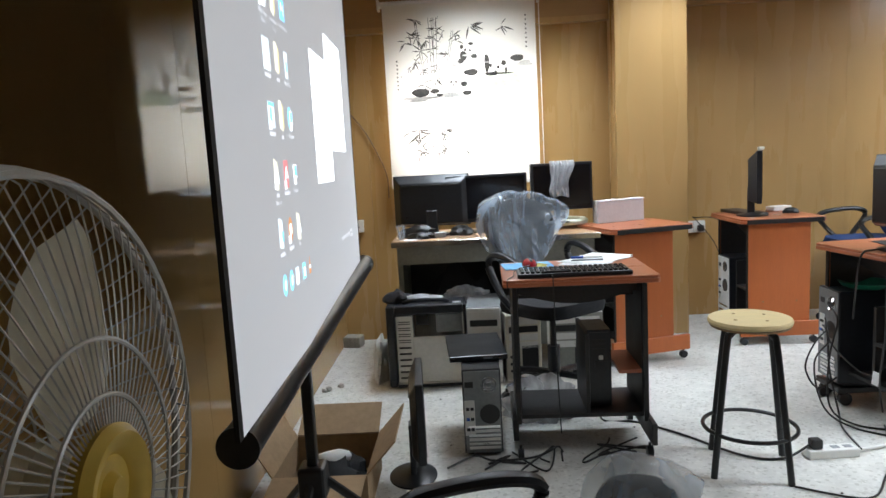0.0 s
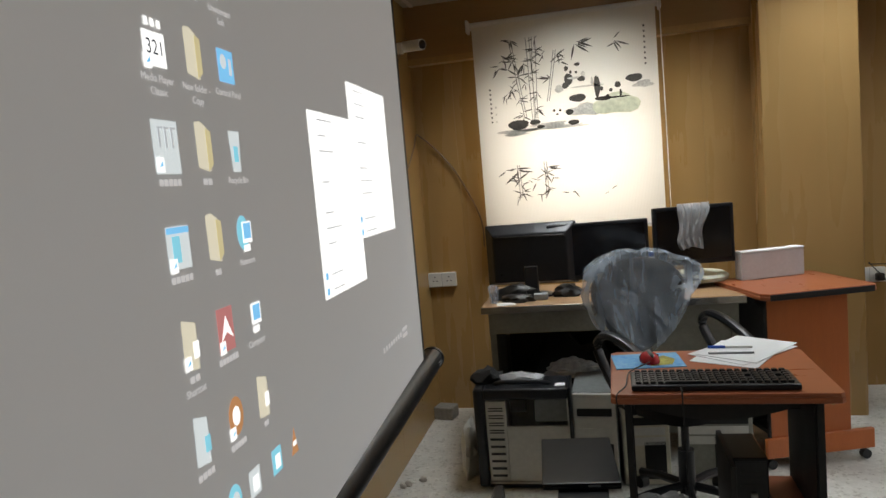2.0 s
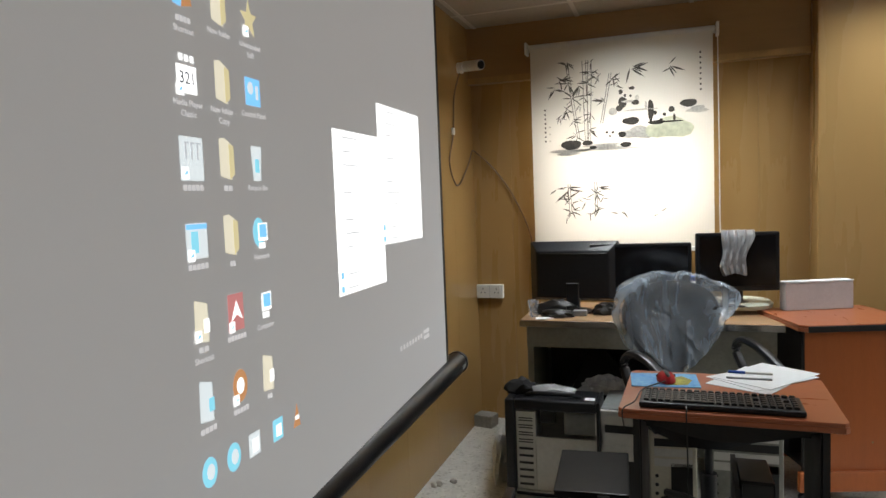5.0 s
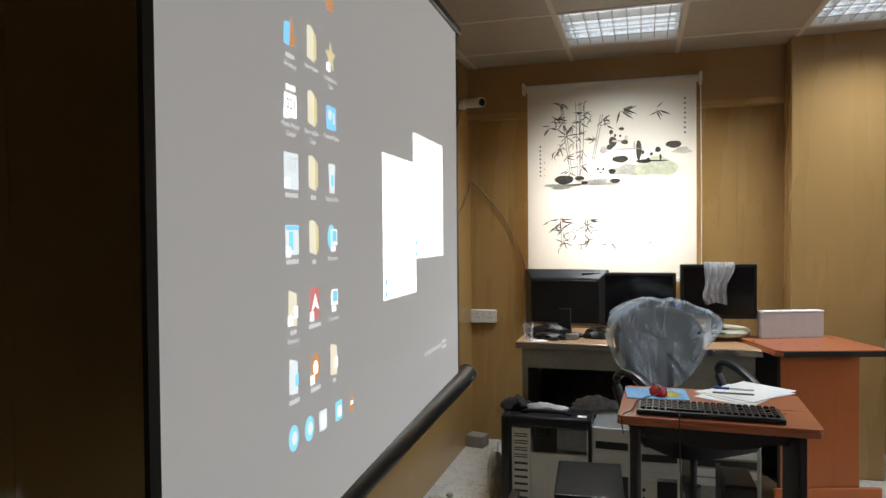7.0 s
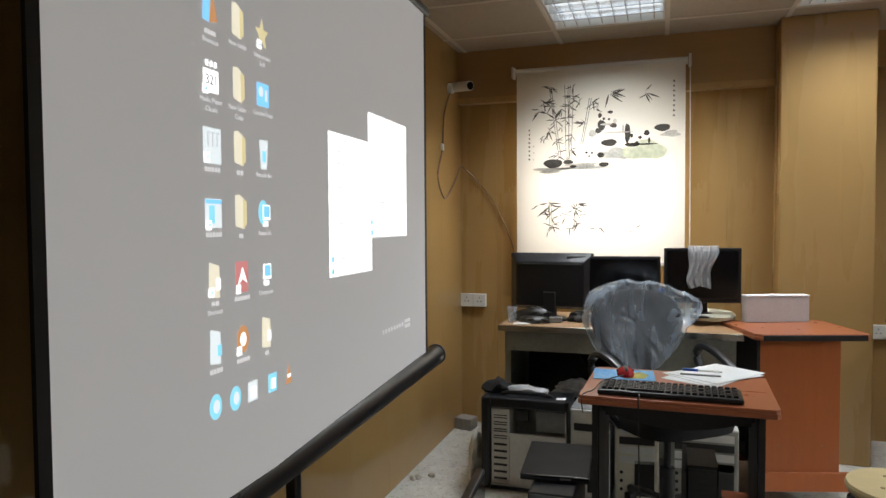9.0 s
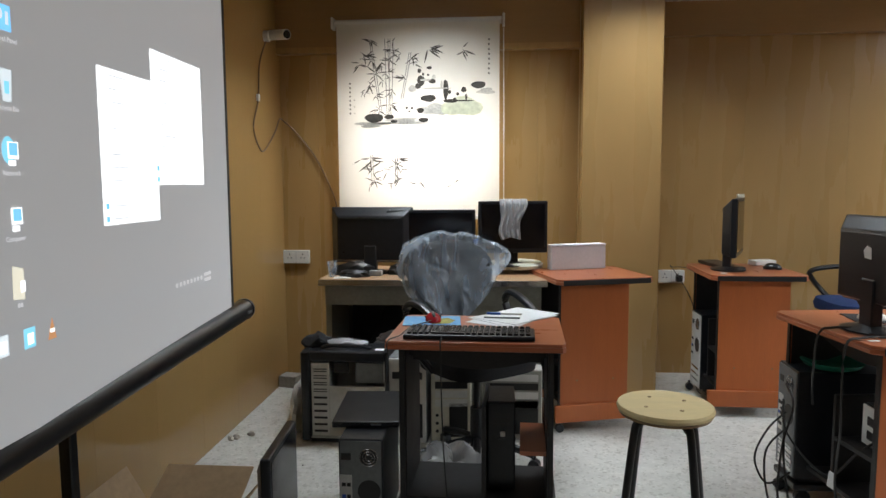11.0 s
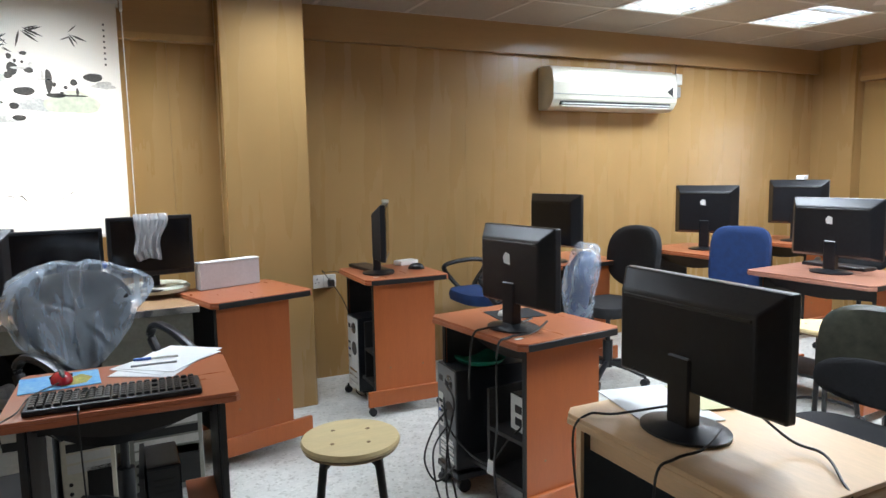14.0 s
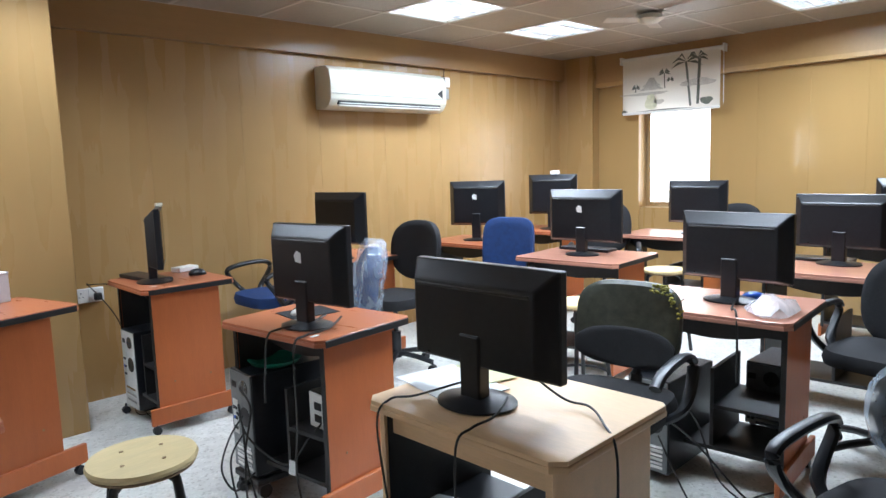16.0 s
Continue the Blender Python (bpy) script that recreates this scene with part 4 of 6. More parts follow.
P_WHITE = paint("projected_white", (0.97, 0.99, 1.0), 1.7)
P_TEXT = paint("projected_text", (0.92, 0.92, 0.95), 0.75)
P_FOLD = paint("projected_manila", (1.0, 0.95, 0.76), 0.9)
P_TEAL = paint("projected_teal", (0.28, 0.76, 0.97), 1.1)
P_BLUE = paint("projected_blue", (0.22, 0.60, 1.0), 1.25)
P_RED = paint("projected_red", (0.90, 0.36, 0.36), 0.65)
P_ORANGE = paint("projected_orange", (0.95, 0.48, 0.22), 0.6)
P_YELLOW = paint("projected_yellow", (1.0, 0.89, 0.52), 0.75)
P_PALE = paint("projected_pale", (0.85, 0.95, 1.0), 1.0)
P_GREYT = paint("projected_grey_text", (0.70, 0.74, 0.80), 0.8)
P_DARK = paint("projected_dark", (0.16, 0.18, 0.26), 0.25)
P_BAR = glow("projected_taskbar", (0.94, 0.965, 1.0), 0.272, (0.55, 0.55, 0.55))


def flat(name, outline, material, parent, lift=0.0012, label=""):
    """A flat patch on the screen: outline as (y, z)."""
    bm = bmesh.new()
    bm.faces.new([bm.verts.new((lift, y, z)) for y, z in outline])
    return part(name, bm, material, parent, label)


def rect(y, z, w, h):
    return [(y - w / 2, z - h / 2), (y + w / 2, z - h / 2), (y + w / 2, z + h / 2), (y - w / 2, z + h / 2)]


def word(text, y, z, size, material, parent, lift=0.0012):
    cu = bpy.data.curves.new("caption", "FONT")
    cu.body, cu.size, cu.align_x, cu.align_y = text, size, "CENTER", "CENTER"
    ob = new("caption", cu)
    dg = bpy.context.evaluated_depsgraph_get()
    me = bpy.data.meshes.new_from_object(ob.evaluated_get(dg))
    bpy.data.objects.remove(ob)
    me.materials.clear()
    me.materials.append(material)
    ob = new("caption", me)
    ob.parent = parent
    ob.matrix_basis = Matrix(((0, 0, 1, lift), (1, 0, 0, y), (0, 1, 0, z), (0, 0, 0, 1)))
    return ob


def folder(y, z):
    flat("icon", [(y - 0.018, z - 0.028), (y + 0.012, z - 0.034), (y + 0.012, z + 0.026), (y - 0.004, z + 0.034), (y - 0.018, z + 0.032)], P_FOLD, scr, label="pale yellow folder icon")
    flat("icon_detail", [(y + 0.006, z - 0.034), (y + 0.02, z - 0.024), (y + 0.02, z + 0.022), (y + 0.006, z + 0.026)], P_YELLOW, scr, 0.0016)


def shortcut(y, z):
    flat("arrow_badge", rect(y, z, 0.016, 0.018), P_WHITE, scr, 0.002)
    flat("arrow", [(y - 0.005, z - 0.004), (y + 0.004, z + 0.005), (y + 0.005, z - 0.001)], P_BLUE, scr, 0.0024)


ICY = (1.89, 1.98, 2.07)
ROWZ = [1.103 + 0.1258 * k for k in range(8)]
CAP = 0.0135
for k in (3, 4, 5, 6, 7):
    if k != 1:
        folder(ICY[1], ROWZ[k] + 0.004)
for k, (y, z) in enumerate([(ICY[0], ROWZ[1]), (ICY[2], ROWZ[0]), (ICY[0], ROWZ[0])]):
    flat("icon", [(y - 0.018, z - 0.030), (y + 0.014, z - 0.034), (y + 0.014, z + 0.026), (y - 0.016, z + 0.034)], P_FOLD if k < 2 else P_PALE, scr, label="open folder icon")
    flat("icon_detail", rect(y + 0.010, z - 0.008, 0.014, 0.022), P_WHITE if k < 2 else P_TEAL, scr, 0.0016)
shortcut(ICY[0] - 0.012, ROWZ[1] - 0.022)
folder(ICY[1], ROWZ[2] + 0.004)
# red document, orange disc, computers, bin, globe, star, clapper
y, z = ICY[1], ROWZ[1]
flat("icon", rect(y, z, 0.044, 0.062), P_RED, scr, 0.0013, label="red document icon")
flat("icon_detail", [(y - 0.016, z - 0.016), (y + 0.001, z + 0.020), (y + 0.018, z - 0.014), (y + 0.001, z - 0.004)], P_WHITE, scr, 0.0018)
shortcut(y - 0.014, z - 0.024)
y, z = ICY[1], ROWZ[0]
flat("icon", [(a, b) for a, b in disc_pts(y, z, 0.021, 0.028, 18)], P_ORANGE, scr, label="orange disc icon")
flat("icon_detail", disc_pts(y, z, 0.011, 0.014, 14), P_WHITE, scr, 0.0016)
shortcut(y - 0.014, z - 0.022)
for z in (ROWZ[1], ROWZ[2]):
    y = ICY[2]
    if z == ROWZ[2]:
        flat("icon", disc_pts(y - 0.006, z + 0.004, 0.018, 0.026, 16), P_TEAL, scr, label="blue globe icon")
    flat("icon_detail", rect(y + 0.006, z + 0.004, 0.030, 0.032), P_WHITE, scr, 0.0016)
    flat("icon_detail", rect(y + 0.006, z + 0.006, 0.024, 0.024), P_BLUE, scr, 0.002)
    flat("icon_detail", rect(y + 0.002, z - 0.020, 0.020, 0.010), P_WHITE, scr, 0.0016)
y, z = ICY[2], ROWZ[3]
flat("icon", [(y - 0.016, z + 0.03), (y + 0.016, z + 0.03), (y + 0.011, z - 0.03), (y - 0.011, z - 0.03)], P_PALE, scr, label="pale wastebin icon")
flat("icon_detail", rect(y, z - 0.004, 0.014, 0.024), P_TEAL, scr, 0.0016)
y, z = ICY[2], ROWZ[4]
flat("icon", rect(y, z, 0.046, 0.048), P_BLUE, scr, label="blue settings icon")
flat("icon_detail", disc_pts(y - 0.008, z + 0.006, 0.009, 0.011, 12), P_PALE, scr, 0.0016)
flat("icon_detail", rect(y + 0.012, z, 0.008, 0.024), P_PALE, scr, 0.0016)
y, z = ICY[2], ROWZ[5]
flat("icon", [(y + (0.026 if k % 2 == 0 else 0.011) * math.sin(k * math.pi / 5), z + (0.034 if k % 2 == 0 else 0.014) * math.cos(k * math.pi / 5)) for k in range(10)], P_YELLOW, scr, label="yellow star icon")
shortcut(y - 0.012, z - 0.022)
y, z = ICY[0], ROWZ[4]
flat("icon", rect(y, z - 0.006, 0.046, 0.042), P_WHITE, scr, label="film clapper icon")
for k in range(3):
    flat("icon_detail", rect(y - 0.012 + 0.013 * k, z + 0.026, 0.008, 0.010), P_WHITE, scr, 0.0016)
word("321", y, z - 0.005, 0.026, P_DARK, scr, 0.0022)
shortcut(y - 0.018, z - 0.022)
y, z = ICY[0], ROWZ[3]
flat("icon", rect(y, z, 0.054, 0.066), P_PALE, scr, label="white document icon with dark letters")
for k in range(3):
    flat("icon_detail", rect(y - 0.014 + 0.014 * k, z + 0.012, 0.004, 0.026), P_GREYT, scr, 0.0016)
    flat("icon_detail", rect(y - 0.012 + 0.014 * k, z + 0.024, 0.012, 0.003), P_GREYT, scr, 0.002)
shortcut(y - 0.018, z - 0.022)
y, z = ICY[0], ROWZ[2]
flat("icon", rect(y, z, 0.050, 0.054), P_PALE, scr, label="white window icon")
flat("icon_detail", rect(y - 0.006, z - 0.002, 0.018, 0.034), P_TEAL, scr, 0.0016)
flat("icon_detail", rect(y, z + 0.022, 0.050, 0.008), P_BLUE, scr, 0.0016)
shortcut(y - 0.016, z - 0.022)
y, z = ICY[0], ROWZ[5]
flat("icon", [(y - 0.022, z - 0.022), (y - 0.002, z - 0.024), (y, z + 0.02), (y - 0.02, z + 0.016)], P_BLUE, scr, label="blue and orange peak icon")
flat("icon_detail", [(y - 0.004, z - 0.024), (y + 0.022, z - 0.018), (y + 0.008, z + 0.034)], P_ORANGE, scr, 0.0016)
for k, y in enumerate(ICY):
    z = ROWZ[6]
    flat("icon", [(y - 0.018, z - 0.03), (y + 0.016, z - 0.03), (y + 0.012, z + 0.02), (y - 0.016, z + 0.03)], (P_PALE, P_FOLD, P_ORANGE)[k], scr, label="small desktop icon")
for text, y, z in (("New folder", ICY[1], ROWZ[5] - 0.043), ("New folder -", ICY[1], ROWZ[4] - 0.043), ("Copy", ICY[1], ROWZ[4] - 0.060), ("Control Panel", ICY[2], ROWZ[4] - 0.040),
                   ("Recycle Bin", ICY[2], ROWZ[3] - 0.043), ("Network", ICY[2], ROWZ[2] - 0.040), ("Computer", ICY[2], ROWZ[1] - 0.040), ("Media Player", ICY[0], ROWZ[4] - 0.042), ("Classic", ICY[0], ROWZ[4] - 0.058),
                   ("Shortcut", ICY[0], ROWZ[5] - 0.058), ("Shortcut", ICY[0], ROWZ[1] - 0.060), ("Unattended", ICY[2], ROWZ[5] - 0.046), ("Soft", ICY[2], ROWZ[5] - 0.062)):
    word(text, y, z, CAP, P_TEXT, scr)
for y, z, w in ((ICY[0], ROWZ[3] - 0.044, 0.05), (ICY[1], ROWZ[3] - 0.044, 0.026), (ICY[0], ROWZ[2] - 0.040, 0.05), (ICY[1], ROWZ[2] - 0.044, 0.016), (ICY[0], ROWZ[1] - 0.044, 0.026), (ICY[1], ROWZ[1] - 0.043, 0.055),
                (ICY[1], ROWZ[0] - 0.042, 0.046), (ICY[0], ROWZ[0] - 0.046, 0.042), (ICY[2], ROWZ[0] - 0.044, 0.016), (ICY[0], ROWZ[5] - 0.042, 0.036)):
    n = max(2, int(w / 0.009))
    for k in range(n):
        flat("caption_mark", rect(y - w / 2 + (k + 0.5) * w / n, z, w / n * 0.7, 0.008), P_TEXT, scr)
# two open menus
MENU1, MENU2 = (2.38, 2.665, 1.195, 1.572), (2.645, 2.974, 1.293, 1.66)
for (a, b, c, d), lift in ((MENU1, 0.0012), (MENU2, 0.0022)):
    flat("menu", [(a, c), (b, c), (b, d), (a, d)], P_WHITE, scr, lift, "white pop-up menu")
    n = 12
    random.seed(int(a * 100))
    for k in range(n):
        z = d - 0.016 - k * (d - c - 0.03) / (n - 1)
        if k in (3, 5, 9):
            continue
        w = random.uniform(0.04, 0.10)
        flat("menu_line", rect(a + 0.045 + w / 2, z, w, 0.0026), P_GREYT, scr, lift + 0.0006)
        if k > 8:
            flat("menu_icon", rect(a + 0.018, z, 0.014, 0.014), P_BLUE, scr, lift + 0.0006)
# taskbar
flat("taskbar", [(SY0 + 0.024, 0.957), (SY1 - 0.024, 0.957), (SY1 - 0.024, 1.024), (SY0 + 0.024, 1.024)], P_BAR, scr, 0.0008, "pale translucent taskbar")
for y, m in ((1.885, P_TEAL), (1.95, P_TEAL), (2.012, P_PALE), (2.09, P_TEAL), (2.16, P_ORANGE)):
    if m is P_ORANGE:
        flat("taskbar_icon", [(y - 0.014, 0.972), (y + 0.014, 0.972), (y + 0.002, 1.018)], m, scr, 0.0016)
        flat("taskbar_icon_detail", rect(y + 0.001, 0.990, 0.014, 0.008), P_WHITE, scr, 0.002)
    elif y in (1.885, 1.95):
        flat("taskbar_icon", disc_pts(y, 0.990, 0.019, 0.024, 16), m, scr, 0.0016)
        flat("taskbar_icon_detail", disc_pts(y + 0.002, 0.990, 0.010, 0.013, 12), P_PALE, scr, 0.002)
    else:
        flat("taskbar_icon", rect(y, 0.990, 0.034, 0.040), m, scr, 0.0016)
        flat("taskbar_icon_detail", rect(y + 0.002, 0.988, 0.018, 0.022), P_WHITE, scr, 0.002)
for k in range(8):
    flat("tray_mark", rect(2.75 + 0.025 * k, 0.995, 0.010, 0.012), P_TEXT, scr, 0.0016)
for z in (1.002, 0.984):
    flat("clock_mark", rect(2.975, z, 0.05, 0.009), P_TEXT, scr, 0.0016)


# ---- prints on the blinds ----
def print_shape(outline, material, parent, name="printed_shape", lift=0.0):
    """A flat printed patch on the cloth: outline as (x, z) from the blind's top left corner."""
    bm = bmesh.new()
    bm.faces.new([bm.verts.new((x, -0.0212 - lift, -z)) for x, z in outline])
    return part(name, bm, material, parent)


def blob(cx, cz, rx, rz, material, parent, name="printed_shape", lift=0.0, rough=0.12, n=18):
    pts = []
    for k in range(n):
        a = 2 * math.pi * k / n
        r = 1 + rough * math.sin(3 * a + cx * 40) + rough * 0.6 * math.sin(5 * a + cz * 30)
        pts.append((cx + rx * r * math.cos(a), cz + rz * r * math.sin(a)))
    return print_shape(pts, material, parent, name, lift)


def leafset(cx, cz, count, size, parent, seed, spread=2.4):
    rng = random.Random(seed)
    bm = bmesh.new()
    for k in range(count):
        a = rng.uniform(-spread, spread) + math.pi / 2
        L = size * rng.uniform(0.6, 1.2)
        w = L * 0.065
        ox, oz = cx + rng.uniform(-0.012, 0.012), cz + rng.uniform(-0.012, 0.012)
        d, p = (math.cos(a), math.sin(a)), (-math.sin(a), math.cos(a))
        q = [(0, 0), (0.35, 1), (0.7, 0.7), (1, 0), (0.6, -0.8), (0.3, -0.8)]
        bm.faces.new([bm.verts.new((ox + d[0] * L * u + p[0] * w * v, -0.0214 - 0.0001 * k, -(oz + d[1] * L * u + p[1] * w * v))) for u, v in q])
    return part("printed_leaves", bm, M_INK, parent)


def stem(x0, z0, x1, z1, parent, w=0.006, seed=1):
    """The two inked edges of a bamboo stem, each one wavering strip."""
    rng = random.Random(seed)
    n = 6
    for side in (-1, 1):
        bm = bmesh.new()
        row = []
        for k in range(n + 1):
            x, z = x0 + (x1 - x0) * k / n, z0 + (z1 - z0) * k / n
            o = side * w + rng.uniform(-0.0012, 0.0012)
            row.append((bm.verts.new((x + o - 0.002, -0.0211, -z)), bm.verts.new((x + o + 0.002, -0.0211, -z))))
        for p, q in zip(row, row[1:]):
            bm.faces.new((p[0], p[1], q[1], q[0]))
        part("printed_stem", bm, M_STEM, parent)


B = blind1
K = 1 / 428.0


def bp_(cx, cy):
    return (cx - 256) * K + 0.012, (cy - 183) / 471


for i, (a, b, c, d) in enumerate(((345, 232, 372, 440), (388, 230, 392, 450), (402, 230, 396, 448), (345, 560, 348, 640), (410, 556, 412, 640), (450, 270, 428, 400))):
    x0, z0 = bp_(a, b)
    x1, z1 = bp_(c, d)
    stem(x0, z0, x1, z1, B, 0.010 if i in (1, 2) else 0.006, i)
for i, (cx, cy, n, s) in enumerate(((345, 235, 7, 0.05), (330, 280, 9, 0.06), (348, 290, 8, 0.06), (315, 300, 6, 0.06), (400, 265, 7, 0.06), (420, 275, 5, 0.05), (388, 325, 7, 0.05), (345, 362, 7, 0.06), (362, 388, 6, 0.05),
                                    (330, 375, 5, 0.05), (402, 378, 6, 0.05), (380, 350, 5, 0.04), (455, 285, 6, 0.06), (460, 300, 5, 0.05), (500, 260, 6, 0.09), (435, 345, 6, 0.06), (588, 265, 5, 0.07), (400, 240, 4, 0.04),
                                    (342, 572, 6, 0.085), (330, 590, 3, 0.06), (348, 632, 6, 0.06), (414, 572, 5, 0.07), (384, 605, 4, 0.05), (428, 602, 3, 0.05), (318, 568, 3, 0.05), (470, 640, 3, 0.05), (560, 648, 2, 0.04), (345, 600, 5, 0.06), (352, 615, 4, 0.05), (410, 590, 6, 0.06), (414, 625, 6, 0.06), (340, 645, 5, 0.05), (400, 640, 5, 0.05), (372, 300, 6, 0.06), (392, 290, 6, 0.06), (365, 430, 5, 0.05), (395, 415, 6, 0.05), (355, 330, 6, 0.06))):
    x, z = bp_(cx, cy)
    leafset(x, z, n, s, B, i)
for cx, cy, rx, rz in ((353, 454, 25, 12), (393, 451, 13, 6), (406, 464, 9, 4), (484, 461, 13, 6), (628, 364, 19, 9)):
    x, z = bp_(cx, cy)
    blob(x, z, rx * K, rz * K, M_INK, B, "printed_stone", 0.0005, 0.05)
for cx, cy, rx, rz in ((350, 471, 50, 5), (440, 469, 80, 4), (345, 479, 30, 3), (648, 382, 22, 8), (430, 460, 40, 5)):
    x, z = bp_(cx, cy)
    blob(x, z, rx * K, rz * K, M_INKG, B, "printed_ground", 0.0001, 0.2)
x, z = bp_(585, 425)
blob(x, z, 55 * K, 24 * K, M_INKO, B, "printed_grass", 0.00005, 0.12)
x, z = bp_(510, 432)
blob(x, z, 40 * K, 14 * K, M_INKG, B, "printed_ground", 0.00002, 0.2)
# animals as plain ink patches on white
for cx, cy, rx, rz, m, lift in ((543, 376, 7, 26, M_INK, 0.0009), (590, 377, 7, 7, M_INK, 0.0009), (497, 400, 20, 9, M_INK, 0.0009), (556, 408, 20, 5, M_INK, 0.0009),
                                (553, 383, 4, 5, M_INK, 0.0012), (574, 389, 4, 4, M_INK, 0.0012), (566, 402, 4, 3, M_INK, 0.0012), (474, 322, 5, 6, M_INK, 0.0009), (500, 314, 7, 4, M_INK, 0.0009),
                                (478, 350, 10, 14, M_INK, 0.0005), (508, 352, 9, 6, M_INK, 0.0005), (484, 332, 3, 4, M_INK, 0.0012), (497, 334, 3, 3, M_INK, 0.0012), (476, 434, 9, 7, M_INK, 0.0005),
                                (440, 426, 3, 3, M_INK, 0.0012), (454, 427, 3, 3, M_INK, 0.0012), (447, 436, 3, 2, M_INK, 0.0012), (455, 372, 10, 9, M_INKG, 0.0002), (470, 365, 8, 7, M_INK, 0.0002), (585, 408, 32, 2, M_INK, 0.0009), (596, 398, 3, 8, M_INK, 0.0009), (532, 362, 3, 10, M_INKG, 0.0009), (520, 372, 40, 2, M_INKG, 0.0009), (512, 340, 5, 6, M_INKG, 0.0009), (490, 348, 14, 3, M_INKG, 0.0012)):
    x, z = bp_(cx, cy)
    blob(x, z, rx * K, rz * K, m, B, "printed_patch", lift, 0.06, 14)
for cx, y0, y1, n in ((655, 238, 332, 8), (290, 355, 440, 8), (301, 402, 440, 3)):
    for k in range(n):
        x, z = bp_(cx, y0 + (y1 - y0) * k / (n - 1))
        print_shape([(x - 0.005, z - 0.0055), (x + 0.005, z - 0.004), (x + 0.004, z + 0.0055), (x - 0.004, z + 0.005)], M_INK if n != 3 else M_INKG, B, "printed_mark")
B2 = blind2
K2 = 0.96 / 350


def b2(cx, cy):
    return (cx - 205) * K2, (cy - 188) * K2 * 0.95


M_PALM = mat("palm_print", (0.15, 0.16, 0.13), 0.8, var=0.2)
for cx, cy, r in ((450, 218, 58), (487, 208, 40), (370, 248, 24), (262, 292, 18), (392, 275, 14)):
    for k in range(7):
        a = math.pi * (0.95 + 1.1 * k / 6)
        x, z = b2(cx, cy)
        L = r * K2
        tip = (x + L * math.cos(a), z + L * math.sin(a) * 0.55 + L * 0.28)
        mid = (x + L * 0.55 * math.cos(a), z + L * 0.65 * math.sin(a) * 0.8)
        print_shape([(x, z + 0.006), (mid[0], mid[1] + 0.015), tip, (mid[0], mid[1] - 0.010)], M_PALM, B2, "printed_frond", 0.0001 * k)
for x0, y0, x1, y1, w in ((448, 220, 465, 375, 4), (495, 215, 490, 370, 5), (370, 250, 372, 305, 2), (262, 292, 260, 310, 2)):
    a, b = b2(x0, y0), b2(x1, y1)
    print_shape([(a[0] - w * K2, a[1]), (a[0] + w * K2, a[1]), (b[0] + w * K2, b[1]), (b[0] - w * K2, b[1])], M_PALM, B2, "printed_trunk")
for cy, w, h in ((272, 22, 10), (285, 36, 7), (297, 46, 8)):
    x, z = b2(322, cy)
    print_shape([(x - w * K2, z + h * K2), (x - w * K2 * 0.4, z - h * K2), (x + w * K2 * 0.4, z - h * K2), (x + w * K2, z + h * K2)], M_INKG, B2, "printed_roof")
for cx, cy, rx, rz, m in ((300, 318, 90, 5, M_INKG), (490, 295, 62, 12, M_INKG), (380, 385, 160, 6, M_PALM), (320, 350, 22, 28, M_INKO), (350, 350, 20, 8, M_INKG), (520, 360, 22, 12, M_PALM), (216, 382, 12, 9, M_PALM)):
    x, z = b2(cx, cy)
    blob(x, z, rx * K2, rz * K2, m, B2, "printed_patch", 0.0, 0.12)

# ---- panelling ----
panels(w_west, -0.012, "x", YS, YN, 0, H, 1, 0.42, M_WALLW)
panels(w_north, YN + 0.012, "y", 0.0, 0.48, 0, BEAMZ - 0.035, 1, 0.24)
panels(w_north, YN + 0.012, "y", 1.38, COLX0, 0, BEAMZ - 0.035, 1, 0.25)
panels(w_rec, YR + 0.012, "y", COLX1, XE, 0, BEAMZ + 0.085, 1, 0.61)
panels(w_east, XE + 0.012, "x", YS, W2Y0, 0, BEAMZ - 0.02, -1, 0.42, M_WALLW)
panels(w_east, XE + 0.012, "x", W2Y1, 4.95, 0, BEAMZ - 0.02, -1, 0.42, M_WALLW)


